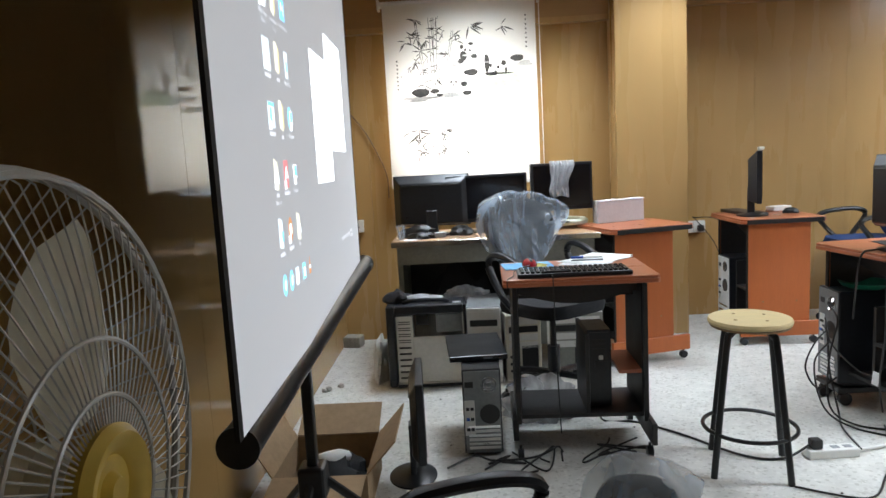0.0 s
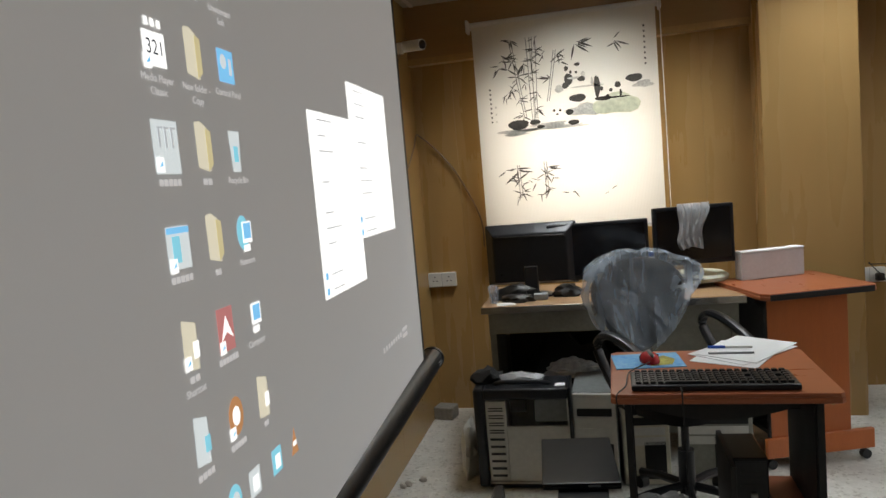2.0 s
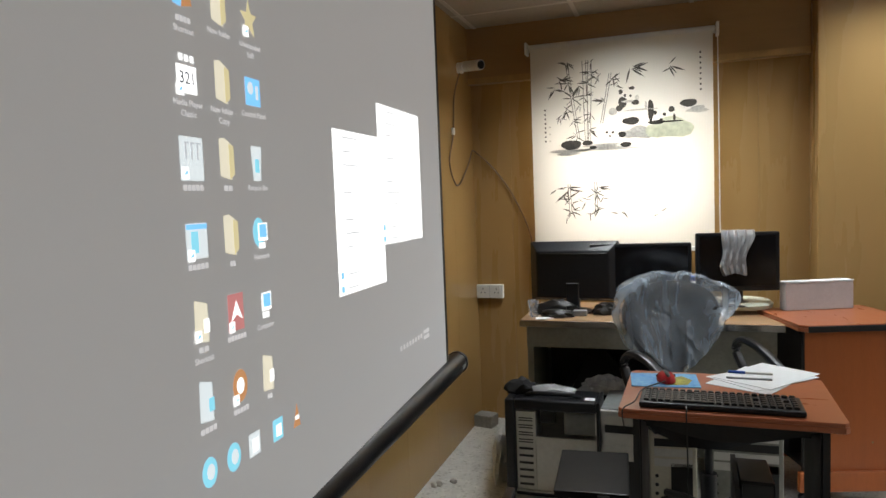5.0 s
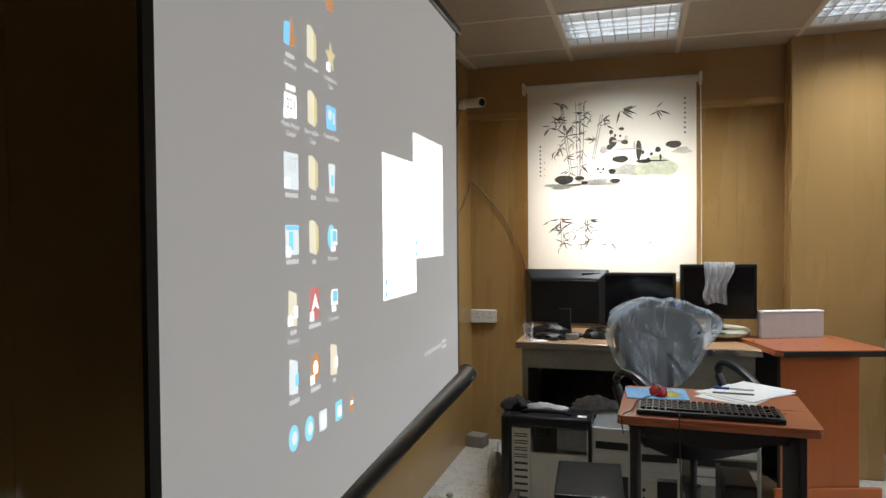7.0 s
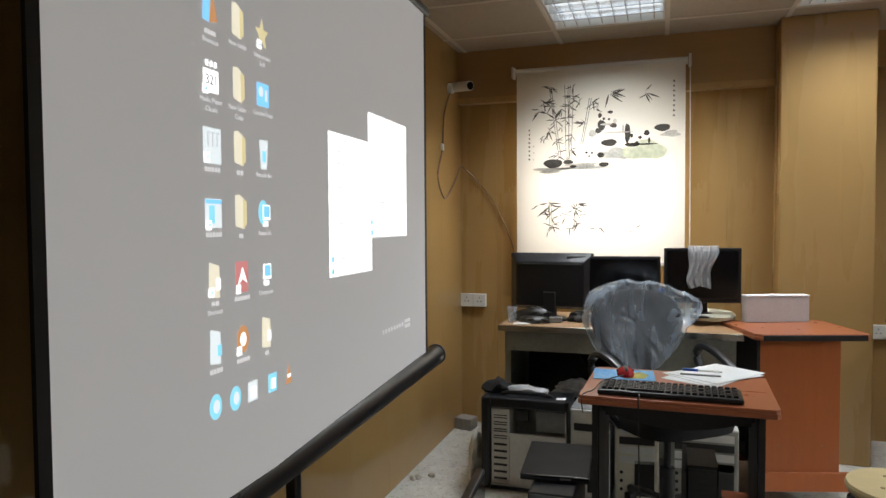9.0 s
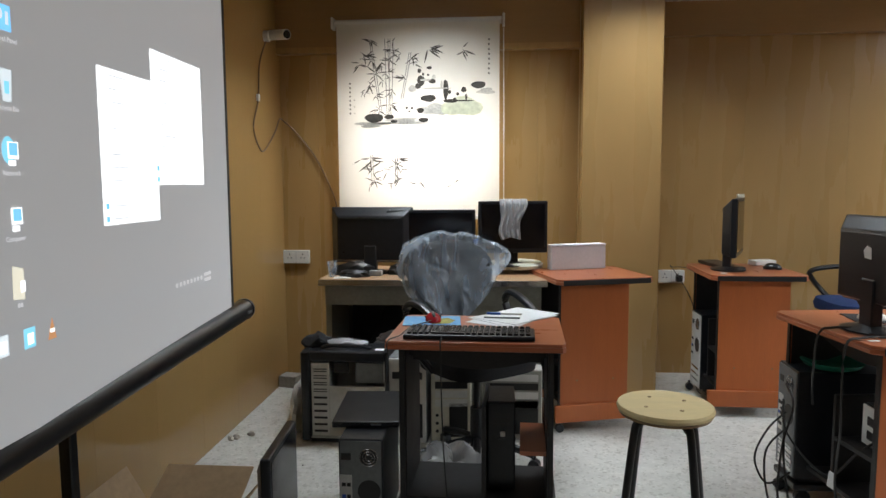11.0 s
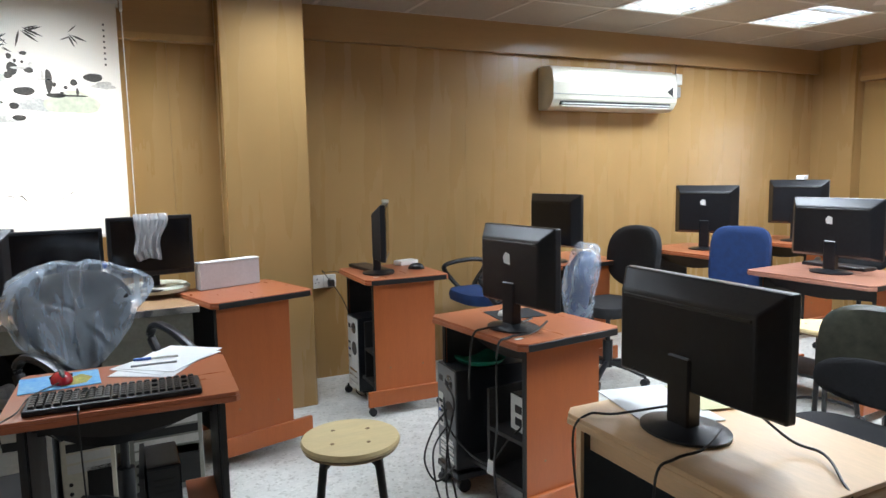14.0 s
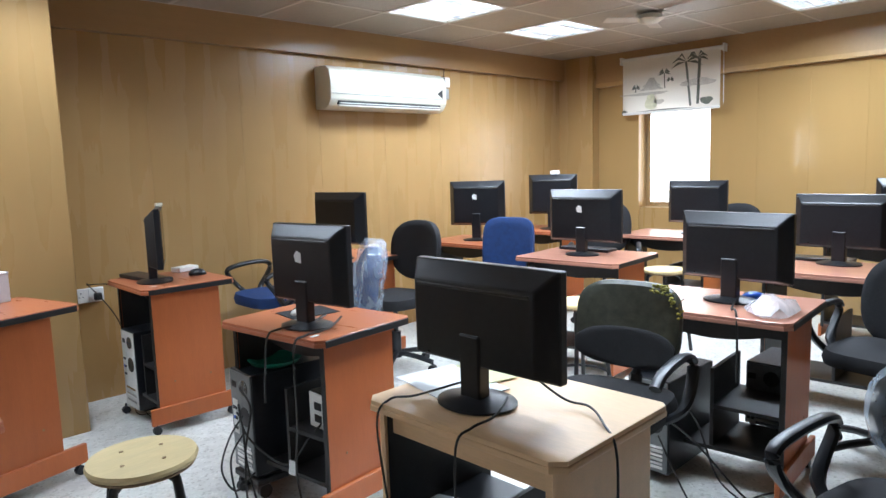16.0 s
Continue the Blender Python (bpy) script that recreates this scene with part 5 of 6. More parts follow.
# ---- pedestal fan ----
def pedestal_fan():
    root = thing("pedestal_fan", "grey wire-guard pedestal fan with cream blades and yellow hub cap", "fan", pose(0.455, 0.93, 0))
    cz, R = 0.955, 0.285

    def pt(r, a, hgt):
        return (hgt, r * math.cos(a), cz + r * math.sin(a))

    def dome(r):
        return 0.034 + 0.05 * (1 - (r / R) ** 2.2)

    nw = 84
    for k in range(nw):
        a = 2 * math.pi * k / nw
        part("guard_wire", tube(bmesh.new(), [pt(r, a, dome(r)) for r in (0.058, 0.10, 0.14, 0.18, 0.22, 0.25, 0.272)] + [pt(R, a, 0.02)], 0.001, 4), M_FANWIRE, root)
    for r, t in ((0.085, 0.0025), (0.135, 0.0025), (R - 0.004, 0.004)):
        bm = tube(bmesh.new(), [pt(r, 2 * math.pi * k / 48, dome(r) + 0.001) for k in range(48)], t, 6, True)
        part("guard_ring", bm, M_FANWIRE, root)
    for k in range(60):
        a = 2 * math.pi * k / 60
        part("rear_wire", tube(bmesh.new(), [pt(0.06, a, -0.06), pt(0.17, a, -0.055), pt(0.24, a, -0.02), pt(R, a, 0.015)], 0.001, 4), M_FANWIRE, root)
    for r, hh in ((0.12, -0.058), (0.2, -0.045)):
        part("rear_ring", tube(bmesh.new(), [pt(r, 2 * math.pi * k / 40, hh) for k in range(40)], 0.0018, 5, True), M_FANWIRE, root)
    bm = tube(bmesh.new(), [pt(R, 2 * math.pi * k / 56, 0.018) for k in range(56)], 0.0055, 8, True)
    part("rim_clamp", bm, M_FANWIRE, root, smooth=True)
    for k in range(3):
        a0 = radians(58 + 120 * k)
        bm = bmesh.new()
        rows = []
        for i in range(9):
            u = i / 8
            r = 0.04 + 0.205 * u
            half = radians(18 + 32 * math.sin(math.pi * min(1, u * 0.95 + 0.05)) ** 0.8)
            rows.append([bm.verts.new(pt(r, a0 + s * half, 0.018 + s * 0.026 * (0.6 + 0.6 * u))) for s in (-1, -0.5, 0, 0.5, 1)])
        for A_, B_ in zip(rows, rows[1:]):
            for q in range(4):
                bm.faces.new((A_[q], A_[q + 1], B_[q + 1], B_[q]))
        bmesh.ops.solidify(bm, geom=bm.faces[:], thickness=0.003)
        part("blade", bm, M_FANBLADE, root, "cream plastic blade", smooth=True)
    T = Matrix.Translation((0, 0, cz)) @ pose(0, 0, 0, 0, 90, 0)
    part("hub_cap", lathe(bmesh.new(), [(0.058, 0.074), (0.060, 0.088), (0.052, 0.096), (0.040, 0.093), (0.032, 0.084), (0.018, 0.084), (0.012, 0.092)], 36, T), M_YELLOW, root, "gold-yellow round hub cap", smooth=True)
    part("blade_hub", lathe(bmesh.new(), [(0.045, 0.0), (0.045, 0.03), (0.03, 0.04)], 24, T), M_FANBLADE, root, smooth=True)
    part("motor", lathe(bmesh.new(), [(0.05, -0.17), (0.075, -0.15), (0.08, -0.09), (0.06, -0.06)], 28, T), M_FANBLADE, root, smooth=True)
    bm = bmesh.new()
    cyl(bm, (-0.12, 0, 0.02), (-0.12, 0, cz - 0.06), 0.015, n=14)
    part("pole", bm, M_FANWIRE, root, smooth=True)
    bm = lathe(bmesh.new(), [(0.19, 0.0), (0.19, 0.015), (0.15, 0.03), (0.03, 0.05)], 32)
    bmesh.ops.translate(bm, vec=(-0.12, 0, 0), verts=bm.verts)
    part("base", bm, M_FANBLADE, root, smooth=True)


pedestal_fan()

# ---- things on the front desk ----
kb = thing("keyboard", "black full-size keyboard on the red-brown desk", "keyboard", pose(1.292, 3.085, 0.751, 0, 0, -2))


def keyboard_parts(root, w=0.45, d=0.145):
    part("case", box(-w / 2, w / 2, -d / 2, d / 2, 0.0, 0.018, 0.005, 2), M_PLASTIC, root)
    key = mesh_of("key", box(-0.0078, 0.0078, -0.0078, 0.0078, 0.018, 0.026, 0.0022), M_PLASTIC)
    for r in range(6):
        for c in range(21):
            x = -w / 2 + 0.021 + c * 0.0203
            if c in (15, 19) and r in (2, 4) or (r == 0 and 4 <= c <= 9):
                continue
            k = new("key", key)
            k.parent = root
            k.matrix_basis = pose(x, -d / 2 + 0.02 + r * 0.021 + (0.004 if r == 5 else 0), 0)
    part("space_bar", box(-w / 2 + 0.021 + 4 * 0.0203 - 0.0078, -w / 2 + 0.021 + 9 * 0.0203 + 0.0078, -d / 2 + 0.0122, -d / 2 + 0.0278, 0.018, 0.0255, 0.002), M_PLASTIC, root)


keyboard_parts(kb)


def mouse(m, label, body, top):
    root = thing("computer_mouse", label, "mouse", m)
    bm = bmesh.new()
    bmesh.ops.create_uvsphere(bm, u_segments=20, v_segments=12, radius=1)
    for v in bm.verts:
        v.co.z = max(v.co.z, -0.15)
        v.co = Vector((v.co.x * 0.031, v.co.y * 0.050, (v.co.z + 0.15) * 0.029))
    part("shell", bm, body, root, smooth=True)
    bm = bmesh.new()
    bmesh.ops.create_uvsphere(bm, u_segments=16, v_segments=10, radius=1)
    for v in bm.verts:
        v.co = Vector((v.co.x * 0.012, v.co.y * 0.040, 0.022 + v.co.z * 0.0135))
    part("centre_strip", bm, top, root, smooth=True)
    part("button_gap", box(-0.0318, 0.0318, 0.004, 0.006, 0.012, 0.02), M_EDGE, root)


mouse(pose(1.141, 3.322, 0.7555, 0, 0, 12), "shiny red and black mouse on a blue mouse pad", M_RED, M_EDGE)


def pad_print():
    m = mat("sea_print", (0.03, 0.20, 0.52), 0.6, var=0.3, scale=9, col2=(0.25, 0.55, 0.75))
    return m


M_PAD, M_PADY = pad_print(), mat("coral_print", (0.42, 0.38, 0.05), 0.6, var=0.4, scale=30)
pad = thing("mouse_pad", "blue mouse pad with an underwater print", "mouse pad", pose(1.135, 3.34, 0.7505, 0, 0, 4))
part("sheet", box(-0.11, 0.11, -0.085, 0.085, 0, 0.003, 0.001), M_PAD, pad)
part("coral_patch", prism(bmesh.new(), [(0.0, -0.07), (0.07, -0.06), (0.09, 0.0), (0.06, 0.05), (0.02, 0.02)], 0.0032, 0.0036), M_PADY, pad, "yellow-green printed coral")
for k, (x, y, a) in enumerate(((1.465, 3.445, 52), (1.45, 3.43, 44), (1.43, 3.40, 60))):
    pp = solid("paper_sheet", box(-0.148, 0.148, -0.105, 0.105, 0, 0.0016, 0.0004), M_PAPER, "stacked white paper sheets on the desk", "paper", m=pose(x, y, 0.7508 + 0.002 * (2 - k), 0, 0, a), group="papers")
pen = thing("pen", "blue ballpoint pen on a stack of papers", "pen", pose(1.415, 3.45, 0.7615, 0, 0, -6))
bm = bmesh.new()
cyl(bm, (-0.07, 0, 0), (-0.015, 0, 0), 0.005, n=8)
part("cap", bm, M_BLUEP, pen)
bm = bmesh.new()
cyl(bm, (-0.015, 0, 0), (0.07, 0, 0), 0.004, n=8)
part("barrel", bm, M_WHITE, pen)
pen2 = thing("pen", "clear pen lying on papers", "pen", pose(1.405, 3.38, 0.7592, 0, 0, -3))
bm = bmesh.new()
cyl(bm, (-0.07, 0, 0), (0.07, 0, 0), 0.004, n=8)
part("barrel", bm, M_GREY, pen2)


def slim_pc(m, label):
    root = thing("slim_computer", label, "computer", m)
    part("case", box(-0.05, 0.05, 0, 0.20, 0, 0.33, 0.004), M_PLASTIC, root)
    part("rear_panel", box(-0.042, 0.042, -0.003, 0.002, 0.01, 0.32), M_BLKMETAL, root)
    part("power_socket", box(-0.02, 0.012, -0.006, 0, 0.17, 0.195), M_EDGE, root)
    part("white_plug", box(-0.004, 0.014, -0.016, -0.003, 0.205, 0.222, 0.002), M_WHITE, root)
    for k in range(3):
        part("slot", box(-0.03, 0.03, -0.0045, 0, 0.24 + 0.02 * k, 0.25 + 0.02 * k), M_EDGE, root)


slim_pc(pose(1.403, 3.15, 0.167), "black slim computer standing on the desk's lower shelf")
# ---- floor clutter left of the desk ----
tower(pose(0.902, 3.065, 0), "black desktop computer tower under a closed laptop", 0.16, 0.38, 0.375)
lap = thing("laptop", "closed black laptop lying on a computer tower", "laptop", pose(0.885, 3.37, 0.376, 0, 0, 4))
part("base", box(-0.125, 0.125, -0.19, 0.19, 0, 0.014, 0.005, 2), M_PLASTIC, lap)
part("lid", box(-0.126, 0.126, -0.191, 0.191, 0.0145, 0.024, 0.004, 2), M_BLKMETAL, lap)
part("latch", box(0.02, 0.06, -0.1935, -0.188, 0.010, 0.016, 0.001), M_GREY, lap)
monitor(pose(0.66, 2.92, 0, 0, 0, 94), 0.36, 0.31, 0.12, "black monitor standing on the floor beside a carton", thick=0.03)


def open_case():
    root = thing("open_computer_case", "old black computer case with its side off, dusty bare metal inside", "computer case", pose(0.425, 3.975, 0))
    W, D, Hh = 0.41, 0.20, 0.46
    part("front_bezel", box(-0.012, 0.035, -0.004, D, 0.004, Hh + 0.002, 0.014, 3), M_PLASTIC, root)
    part("top_cover", box(0.0355, W, 0, D, Hh - 0.05, Hh, 0.008, 2), M_PLASTIC, root)
    part("handle", tube(bmesh.new(), smooth_path([(0.08, 0.08, Hh), (0.12, 0.05, Hh + 0.018), (0.21, 0.04, Hh + 0.022), (0.29, 0.05, Hh + 0.018), (0.33, 0.08, Hh)]), 0.011, 8), M_PLASTIC, root, smooth=True)
    part("tray_panel", box(0.036, W, D - 0.02, D - 0.016, 0.02, Hh - 0.05), M_DULL, root)
    part("bottom_plate", box(0.036, W, 0.004, D - 0.021, 0.02, 0.026), M_DULL, root)
    part("rear_plate", box(W - 0.006, W, 0.004, D - 0.021, 0.027, Hh - 0.051), M_DULL, root)
    part("drive_cage", box(0.04, 0.13, 0.012, D - 0.03, 0.03, Hh - 0.06), M_DULL, root, "bare steel drive cage")
    for k in range(10):
        z = 0.05 + 0.034 * k
        part("slot", box(0.052, 0.118, 0.009, 0.0125, z, z + (0.010 if k < 6 else 0.004)), M_EDGE, root)
        if k > 5:
            part("slot", box(0.052, 0.118, 0.009, 0.0125, z + 0.012, z + 0.016), M_EDGE, root)
    part("lower_edge", box(0.0355, W, -0.001, 0.012, 0.004, 0.0195, 0.003), M_PLASTIC, root)
    part("rear_edge", box(W + 0.0005, W + 0.016, 0.0, D, 0.004, Hh, 0.004), M_PLASTIC, root)
    part("label", box(0.355, 0.40, 0.04, 0.08, Hh + 0.0003, Hh + 0.0015), M_PAPER, root, "small white label")
    part("side_rail", box(0.131, W - 0.007, 0.006, 0.016, 0.27, 0.285), M_DULL, root)
    part("lower_side_panel", box(0.131, W - 0.007, 0.017, 0.020, 0.027, 0.27), M_DULL, root, "dull grey metal lower panel")
    part("power_supply", box(0.26, W - 0.008, 0.03, D - 0.03, 0.30, 0.40), M_STEEL, root)
    part("fan_block", box(0.15, 0.22, 0.03, 0.06, 0.345, 0.40), M_EDGE, root)
    return root


open_case()


def old_case(m, label, w, d, h, front, top):
    root = thing("old_computer_case", label, "computer case", m)
    part("shell", box(-w / 2, w / 2, 0.006, d, 0, h, 0.003), top, root)
    part("front_panel", box(-w / 2 + 0.002, w / 2 - 0.002, -0.006, 0.006, 0.004, h - 0.004, 0.003), front, root)
    for k in range(4):
        part("bay", box(-w / 2 + 0.02, w / 2 - 0.02, -0.0085, -0.004, h - 0.06 - 0.045 * k, h - 0.025 - 0.045 * k), M_EDGE if k == 1 else M_DULL, root)
    for k in range(3):
        bm = bmesh.new()
        cyl(bm, (-w / 2 + 0.03, -0.009, 0.06 + 0.04 * k), (-w / 2 + 0.03, -0.004, 0.06 + 0.04 * k), 0.008, n=10)
        part("button", bm, M_EDGE, root)
    part("vent_panel", box(-0.01, w / 2 - 0.02, -0.0085, -0.004, 0.03, 0.20), M_EDGE, root)
    return root


old_case(pose(0.945, 4.00, 0, 0, 0, -3), "dusty grey computer case beside an open one", 0.19, 0.38, 0.43, M_DULL, M_STEEL)
old_case(pose(1.16, 4.02, 0, 0, 0, 4), "pale old computer case with its front stripped", 0.20, 0.20, 0.38, M_CREAM, M_CREAM)
old_case(pose(1.46, 4.08, 0.0, 0, 0, 0), "pale grey computer case lying under the metal table", 0.30, 0.10, 0.36, M_METALTABLE, M_DULL)


def rubble(name, loc, sx, sy, sz, material, label, category, seed, n=3):
    rng = random.Random(seed)
    bm = bmesh.new()
    bmesh.ops.create_icosphere(bm, subdivisions=n, radius=1)
    off = Vector((rng.uniform(0, 50), rng.uniform(0, 50), rng.uniform(0, 50)))
    for v in bm.verts:
        d = v.co.normalized()
        r = 1 + 0.35 * noise.noise(d * 2.2 + off) + 0.22 * noise.noise(d * 5.5 + off) + 0.08 * noise.noise(d * 13 + off)
        v.co = Vector((d.x * r * sx, d.y * r * sy, max(0.0, (d.z * r + 0.25)) * sz))
    return solid(name, bm, material, label, category, m=pose(*loc), smooth=True)


rubble("plastic_bag", (0.86, 4.37, 0.40), 0.14, 0.05, 0.06, M_BAG, "crumpled grey plastic over scrap under the table", "plastic bag", 6, 4)
rubble("plastic_bag", (0.60, 4.11, 0.46), 0.12, 0.05, 0.03, M_BAG, "crumpled clear plastic on an old computer case", "plastic bag", 4)
rubble("scrap_bag", (0.47, 4.11, 0.46), 0.075, 0.06, 0.05, M_FABRIC, "dark bundle of cables and cloth on an old case", "bundle", 7)
# scrap heap made large and black to stand in for under-table shade
rubble("scrap_bag", (0.82, 4.54, 0.0), 0.30, 0.15, 0.42, M_FABRIC, "dark heap of scrap parts, enlarged as shade under the table", "bundle", 9)
rubble("plastic_bag", (1.19, 3.52, 0.0), 0.17, 0.13, 0.14, M_BAG, "crumpled clear plastic bag on the floor under a desk", "plastic bag", 12, 4)
rubble("scrap_bag", (0.35, 4.18, 0.0), 0.05, 0.11, 0.20, M_DULL, "dusty grey bag beside old computer cases", "bag", 15)


def carton():
    root = thing("cardboard_box", "open brown cardboard carton with folded-out flaps and scrap inside", "cardboard box", pose(0.14, 2.62, 0))
    w, d, h, t = 0.34, 0.38, 0.15, 0.005
    part("wall_panel", box(0, w, 0, t, 0, h), M_CARD, root)
    part("wall_panel", box(0, w, d - t, d, 0, h), M_CARD, root)
    part("wall_panel", box(0, t, t, d - t, 0, h), M_CARD, root)
    part("wall_panel", box(w - t, w, t, d - t, 0, h), M_CARD, root)
    part("bottom", box(t, w - t, t, d - t, 0, t), M_CARD, root)
    for name, m, a, b in (("flap", pose(0, 0, h, 6), w, 0.15), ("flap", pose(w, 0, h, 0, 0, 90) @ pose(0, 0, 0, -48), d, 0.16), ("flap", pose(w, d, h, 0, 0, 180) @ pose(0, 0, 0, -25), w, 0.17), ("flap", pose(0, d, h, 0, 0, 270) @ pose(0, 0, 0, -60), d, 0.15)):
        bm = box(0.004, a - 0.004, -b, 0, 0, 0.005)
        bmesh.ops.transform(bm, matrix=m @ pose(0, 0, 0, 0, 0, 0), verts=bm.verts)
        part(name, bm, M_CARD, root)
    return root


carton()
rubble("scrap_bundle", (0.34, 2.78, 0.006), 0.13, 0.15, 0.11, M_FABRIC, "dark scrap and cables inside a carton", "scrap", 21)
rubble("paper_scrap", (0.33, 2.80, 0.13), 0.07, 0.05, 0.03, M_PAPER, "crumpled pale paper on the carton's scrap", "paper", 22, 2)
solid("brick", box(-0.06, 0.06, -0.05, 0.05, 0, 0.075, 0.006, 2), M_CONCRETE, "small grey concrete block in the corner", "block", m=pose(0.07, 4.90, 0, 0, 0, -12))
for k, (x, y) in enumerate(((0.05, 3.97), (0.13, 4.04), (0.07, 3.99))):
    rubble("rubble_chip", (x, y, 0), 0.018, 0.016, 0.02, M_CHIP, "small pale chip of plaster on the floor", "rubble", 30 + k, 2)


# ---- wall fittings ----
def socket(m, label, plug=False):
    root = thing("wall_socket", label, "socket", m)
    part("plate", box(-0.086, 0.086, -0.03, 0, -0.043, 0.043, 0.004), M_WHITE, root)
    for s in (-1, 1):
        for dx, dz, w, h in ((0, 0.018, 0.006, 0.008), (-0.011, -0.006, 0.008, 0.005), (0.011, -0.006, 0.008, 0.005)):
            part("pin_hole", box(s * 0.043 + dx - w / 2, s * 0.043 + dx + w / 2, -0.0315, -0.029, dz - h / 2, dz + h / 2), M_EDGE, root)
        part("switch", box(s * 0.043 + 0.02 - 0.006, s * 0.043 + 0.02 + 0.006, -0.034, -0.03, 0.012, 0.03, 0.001), M_WHITE, root)
    part("seam", box(-0.0008, 0.0008, -0.0308, -0.0295, -0.042, 0.042), M_GREY, root)
    if plug:
        part("plug", box(0.025, 0.065, -0.07, -0.031, -0.03, 0.012, 0.006, 2), M_EDGE, root, "black plug")


socket(pose(0.085, YN - 0.001, 0.815), "white double wall socket on wood panelling")
socket(pose(2.535, YR - 0.001, 0.66), "white wall socket with a black plug behind a desk", True)


def cctv():
    root = thing("security_camera", "small white bullet security camera on a wall bracket", "camera", pose(0.0, 4.79, 2.15))
    bm = bmesh.new()
    cyl(bm, (0.001, 0, 0.01), (0.03, 0, 0.01), 0.032, n=18)
    part("mount", bm, M_WHITE, root, smooth=True)
    bm = bmesh.new()
    cyl(bm, (0.03, 0, 0.01), (0.06, 0, 0.015), 0.010, n=10)
    part("bracket", bm, M_WHITE, root)
    bm = bmesh.new()
    cyl(bm, (0.03, 0.03, 0.022), (0.155, -0.06, 0.005), 0.030, n=20)
    part("body", bm, M_WHITE, root, smooth=True)
    bm = bmesh.new()
    cyl(bm, (0.154, -0.0595, 0.0052), (0.158, -0.0622, 0.0047), 0.024, n=18)
    part("lens", bm, M_GLOSSY, root, "dark lens ring")


cctv()


def cable(name, pts, r, material, label, n=7):
    bm = tube(bmesh.new(), smooth_path(pts, n), r, 6)
    return solid(name, bm, material, label, "cable", smooth=True)


M_BEIGECABLE = mat("beige_cable", (0.17, 0.10, 0.055), 0.5, var=0.1)
cable("wall_cable", [(0.012, 4.79, 2.14), (0.012, 4.66, 1.98), (0.012, 4.62, 1.77), (0.012, 4.53, 1.61), (0.014, 4.60, 1.50), (0.014, 4.70, 1.485), (0.014, 4.90, 1.61), (0.016, 4.98, 1.69), (0.03, 5.03, 1.68), (0.107, 5.045, 1.606), (0.23, 5.045, 1.443), (0.348, 5.04, 1.18), (0.36, 5.03, 1.0)], 0.0045, M_BEIGECABLE, "beige cable looping along the panelled wall")
solid("cable_connector", box(-0.008, 0.008, -0.012, 0.012, -0.02, 0.02, 0.003), M_WHITE, "white connector on a wall cable", "connector", m=pose(0.012, 4.62, 1.78))
sw = thing("switch_box", "white isolator switch hanging by its wires beside the air conditioner", "switch", pose(5.62, YR - 0.002, 2.05))
part("socket_body", box(-0.03, 0.035, -0.05, 0, 0.0, 0.09, 0.006, 2), M_WHITE, sw)
part("lower_box", box(-0.015, 0.03, -0.04, 0, -0.10, -0.01, 0.005, 2), M_GREY, sw)
part("wire", tube(bmesh.new(), smooth_path([(0.0, -0.02, 0.36), (-0.005, -0.02, 0.2), (-0.02, -0.025, 0.09)]), 0.006, 6), M_BEIGECABLE, sw)
part("wire", tube(bmesh.new(), smooth_path([(-0.19, -0.10, -0.12), (-0.15, -0.03, -0.19), (-0.08, -0.03, -0.20), (0.0, -0.03, -0.10)]), 0.004, 6), M_WHITE, sw)

# ---- on the wall table ----
solid("round_tray", lathe(bmesh.new(), [(0.13, 0.0), (0.15, 0.004), (0.155, 0.022), (0.14, 0.036), (0.05, 0.037)], 36), mat("greenish_cream", (0.52, 0.53, 0.42), 0.4, var=0.06), "round cream plastic turntable under a monitor", "tray", m=pose(1.49, 4.64, 0.802), smooth=True)


def draped_bag():
    bm = bmesh.new()
    n, mseg = 16, 24
    rows = []
    for j in range(mseg + 1):
        v = j / mseg
        row = []
        for i in range(n + 1):
            u = i / n - 0.5
            w = 0.15 - 0.05 * v + 0.012 * math.sin(v * 9)
            x = u * w + 0.012 * math.sin(v * 5 + 1)
            z = 0.012 - 0.21 * v - 0.03 * abs(u) * v
            y = -0.022 + 0.010 * math.sin(u * 26 + v * 3) * (0.3 + v) + 0.006 * math.sin(u * 50 + v * 8)
            if v < 0.12:
                y = 0.03 - (v / 0.12) * 0.052
                z = 0.012
            row.append(bm.verts.new((x, y, z)))
        rows.append(row)
    for A_, B_ in zip(rows, rows[1:]):
        for q in range(n):
            bm.faces.new((A_[q], A_[q + 1], B_[q + 1], B_[q]))
    return bm


solid("plastic_sheet", draped_bag(), M_BAG, "crumpled clear plastic hung over the monitor's top edge", "plastic sheet", m=pose(1.46, 4.52, 0.822 + 0.075 + 0.288, 0, 0, 8), smooth=True)
solid("glass_cup", lathe(bmesh.new(), [(0.022, 0), (0.026, 0.05), (0.030, 0.085), (0.027, 0.085)], 20), M_FILM, "small clear glass on the metal table", "glass", m=pose(0.49, 4.36, 0.781), smooth=True)
solid("note_card", box(-0.045, 0.045, -0.03, 0.03, 0, 0.003), M_PAPER, "small white card on the table edge", "card", m=pose(0.555, 4.31, 0.781, 0, 0, 10))
rubble("cable_tangle", (0.85, 4.48, 0.781), 0.07, 0.05, 0.05, M_EDGE, "black cables heaped between monitors", "cable", 43)
rubble("cable_tangle", (0.59, 4.46, 0.781), 0.12, 0.05, 0.06, M_EDGE, "black cables heaped under a monitor", "cable", 44)
rubble("cable_tangle", (0.61, 4.38, 0.781), 0.08, 0.05, 0.03, M_EDGE, "tangle of black cables on the table", "cable", 41)
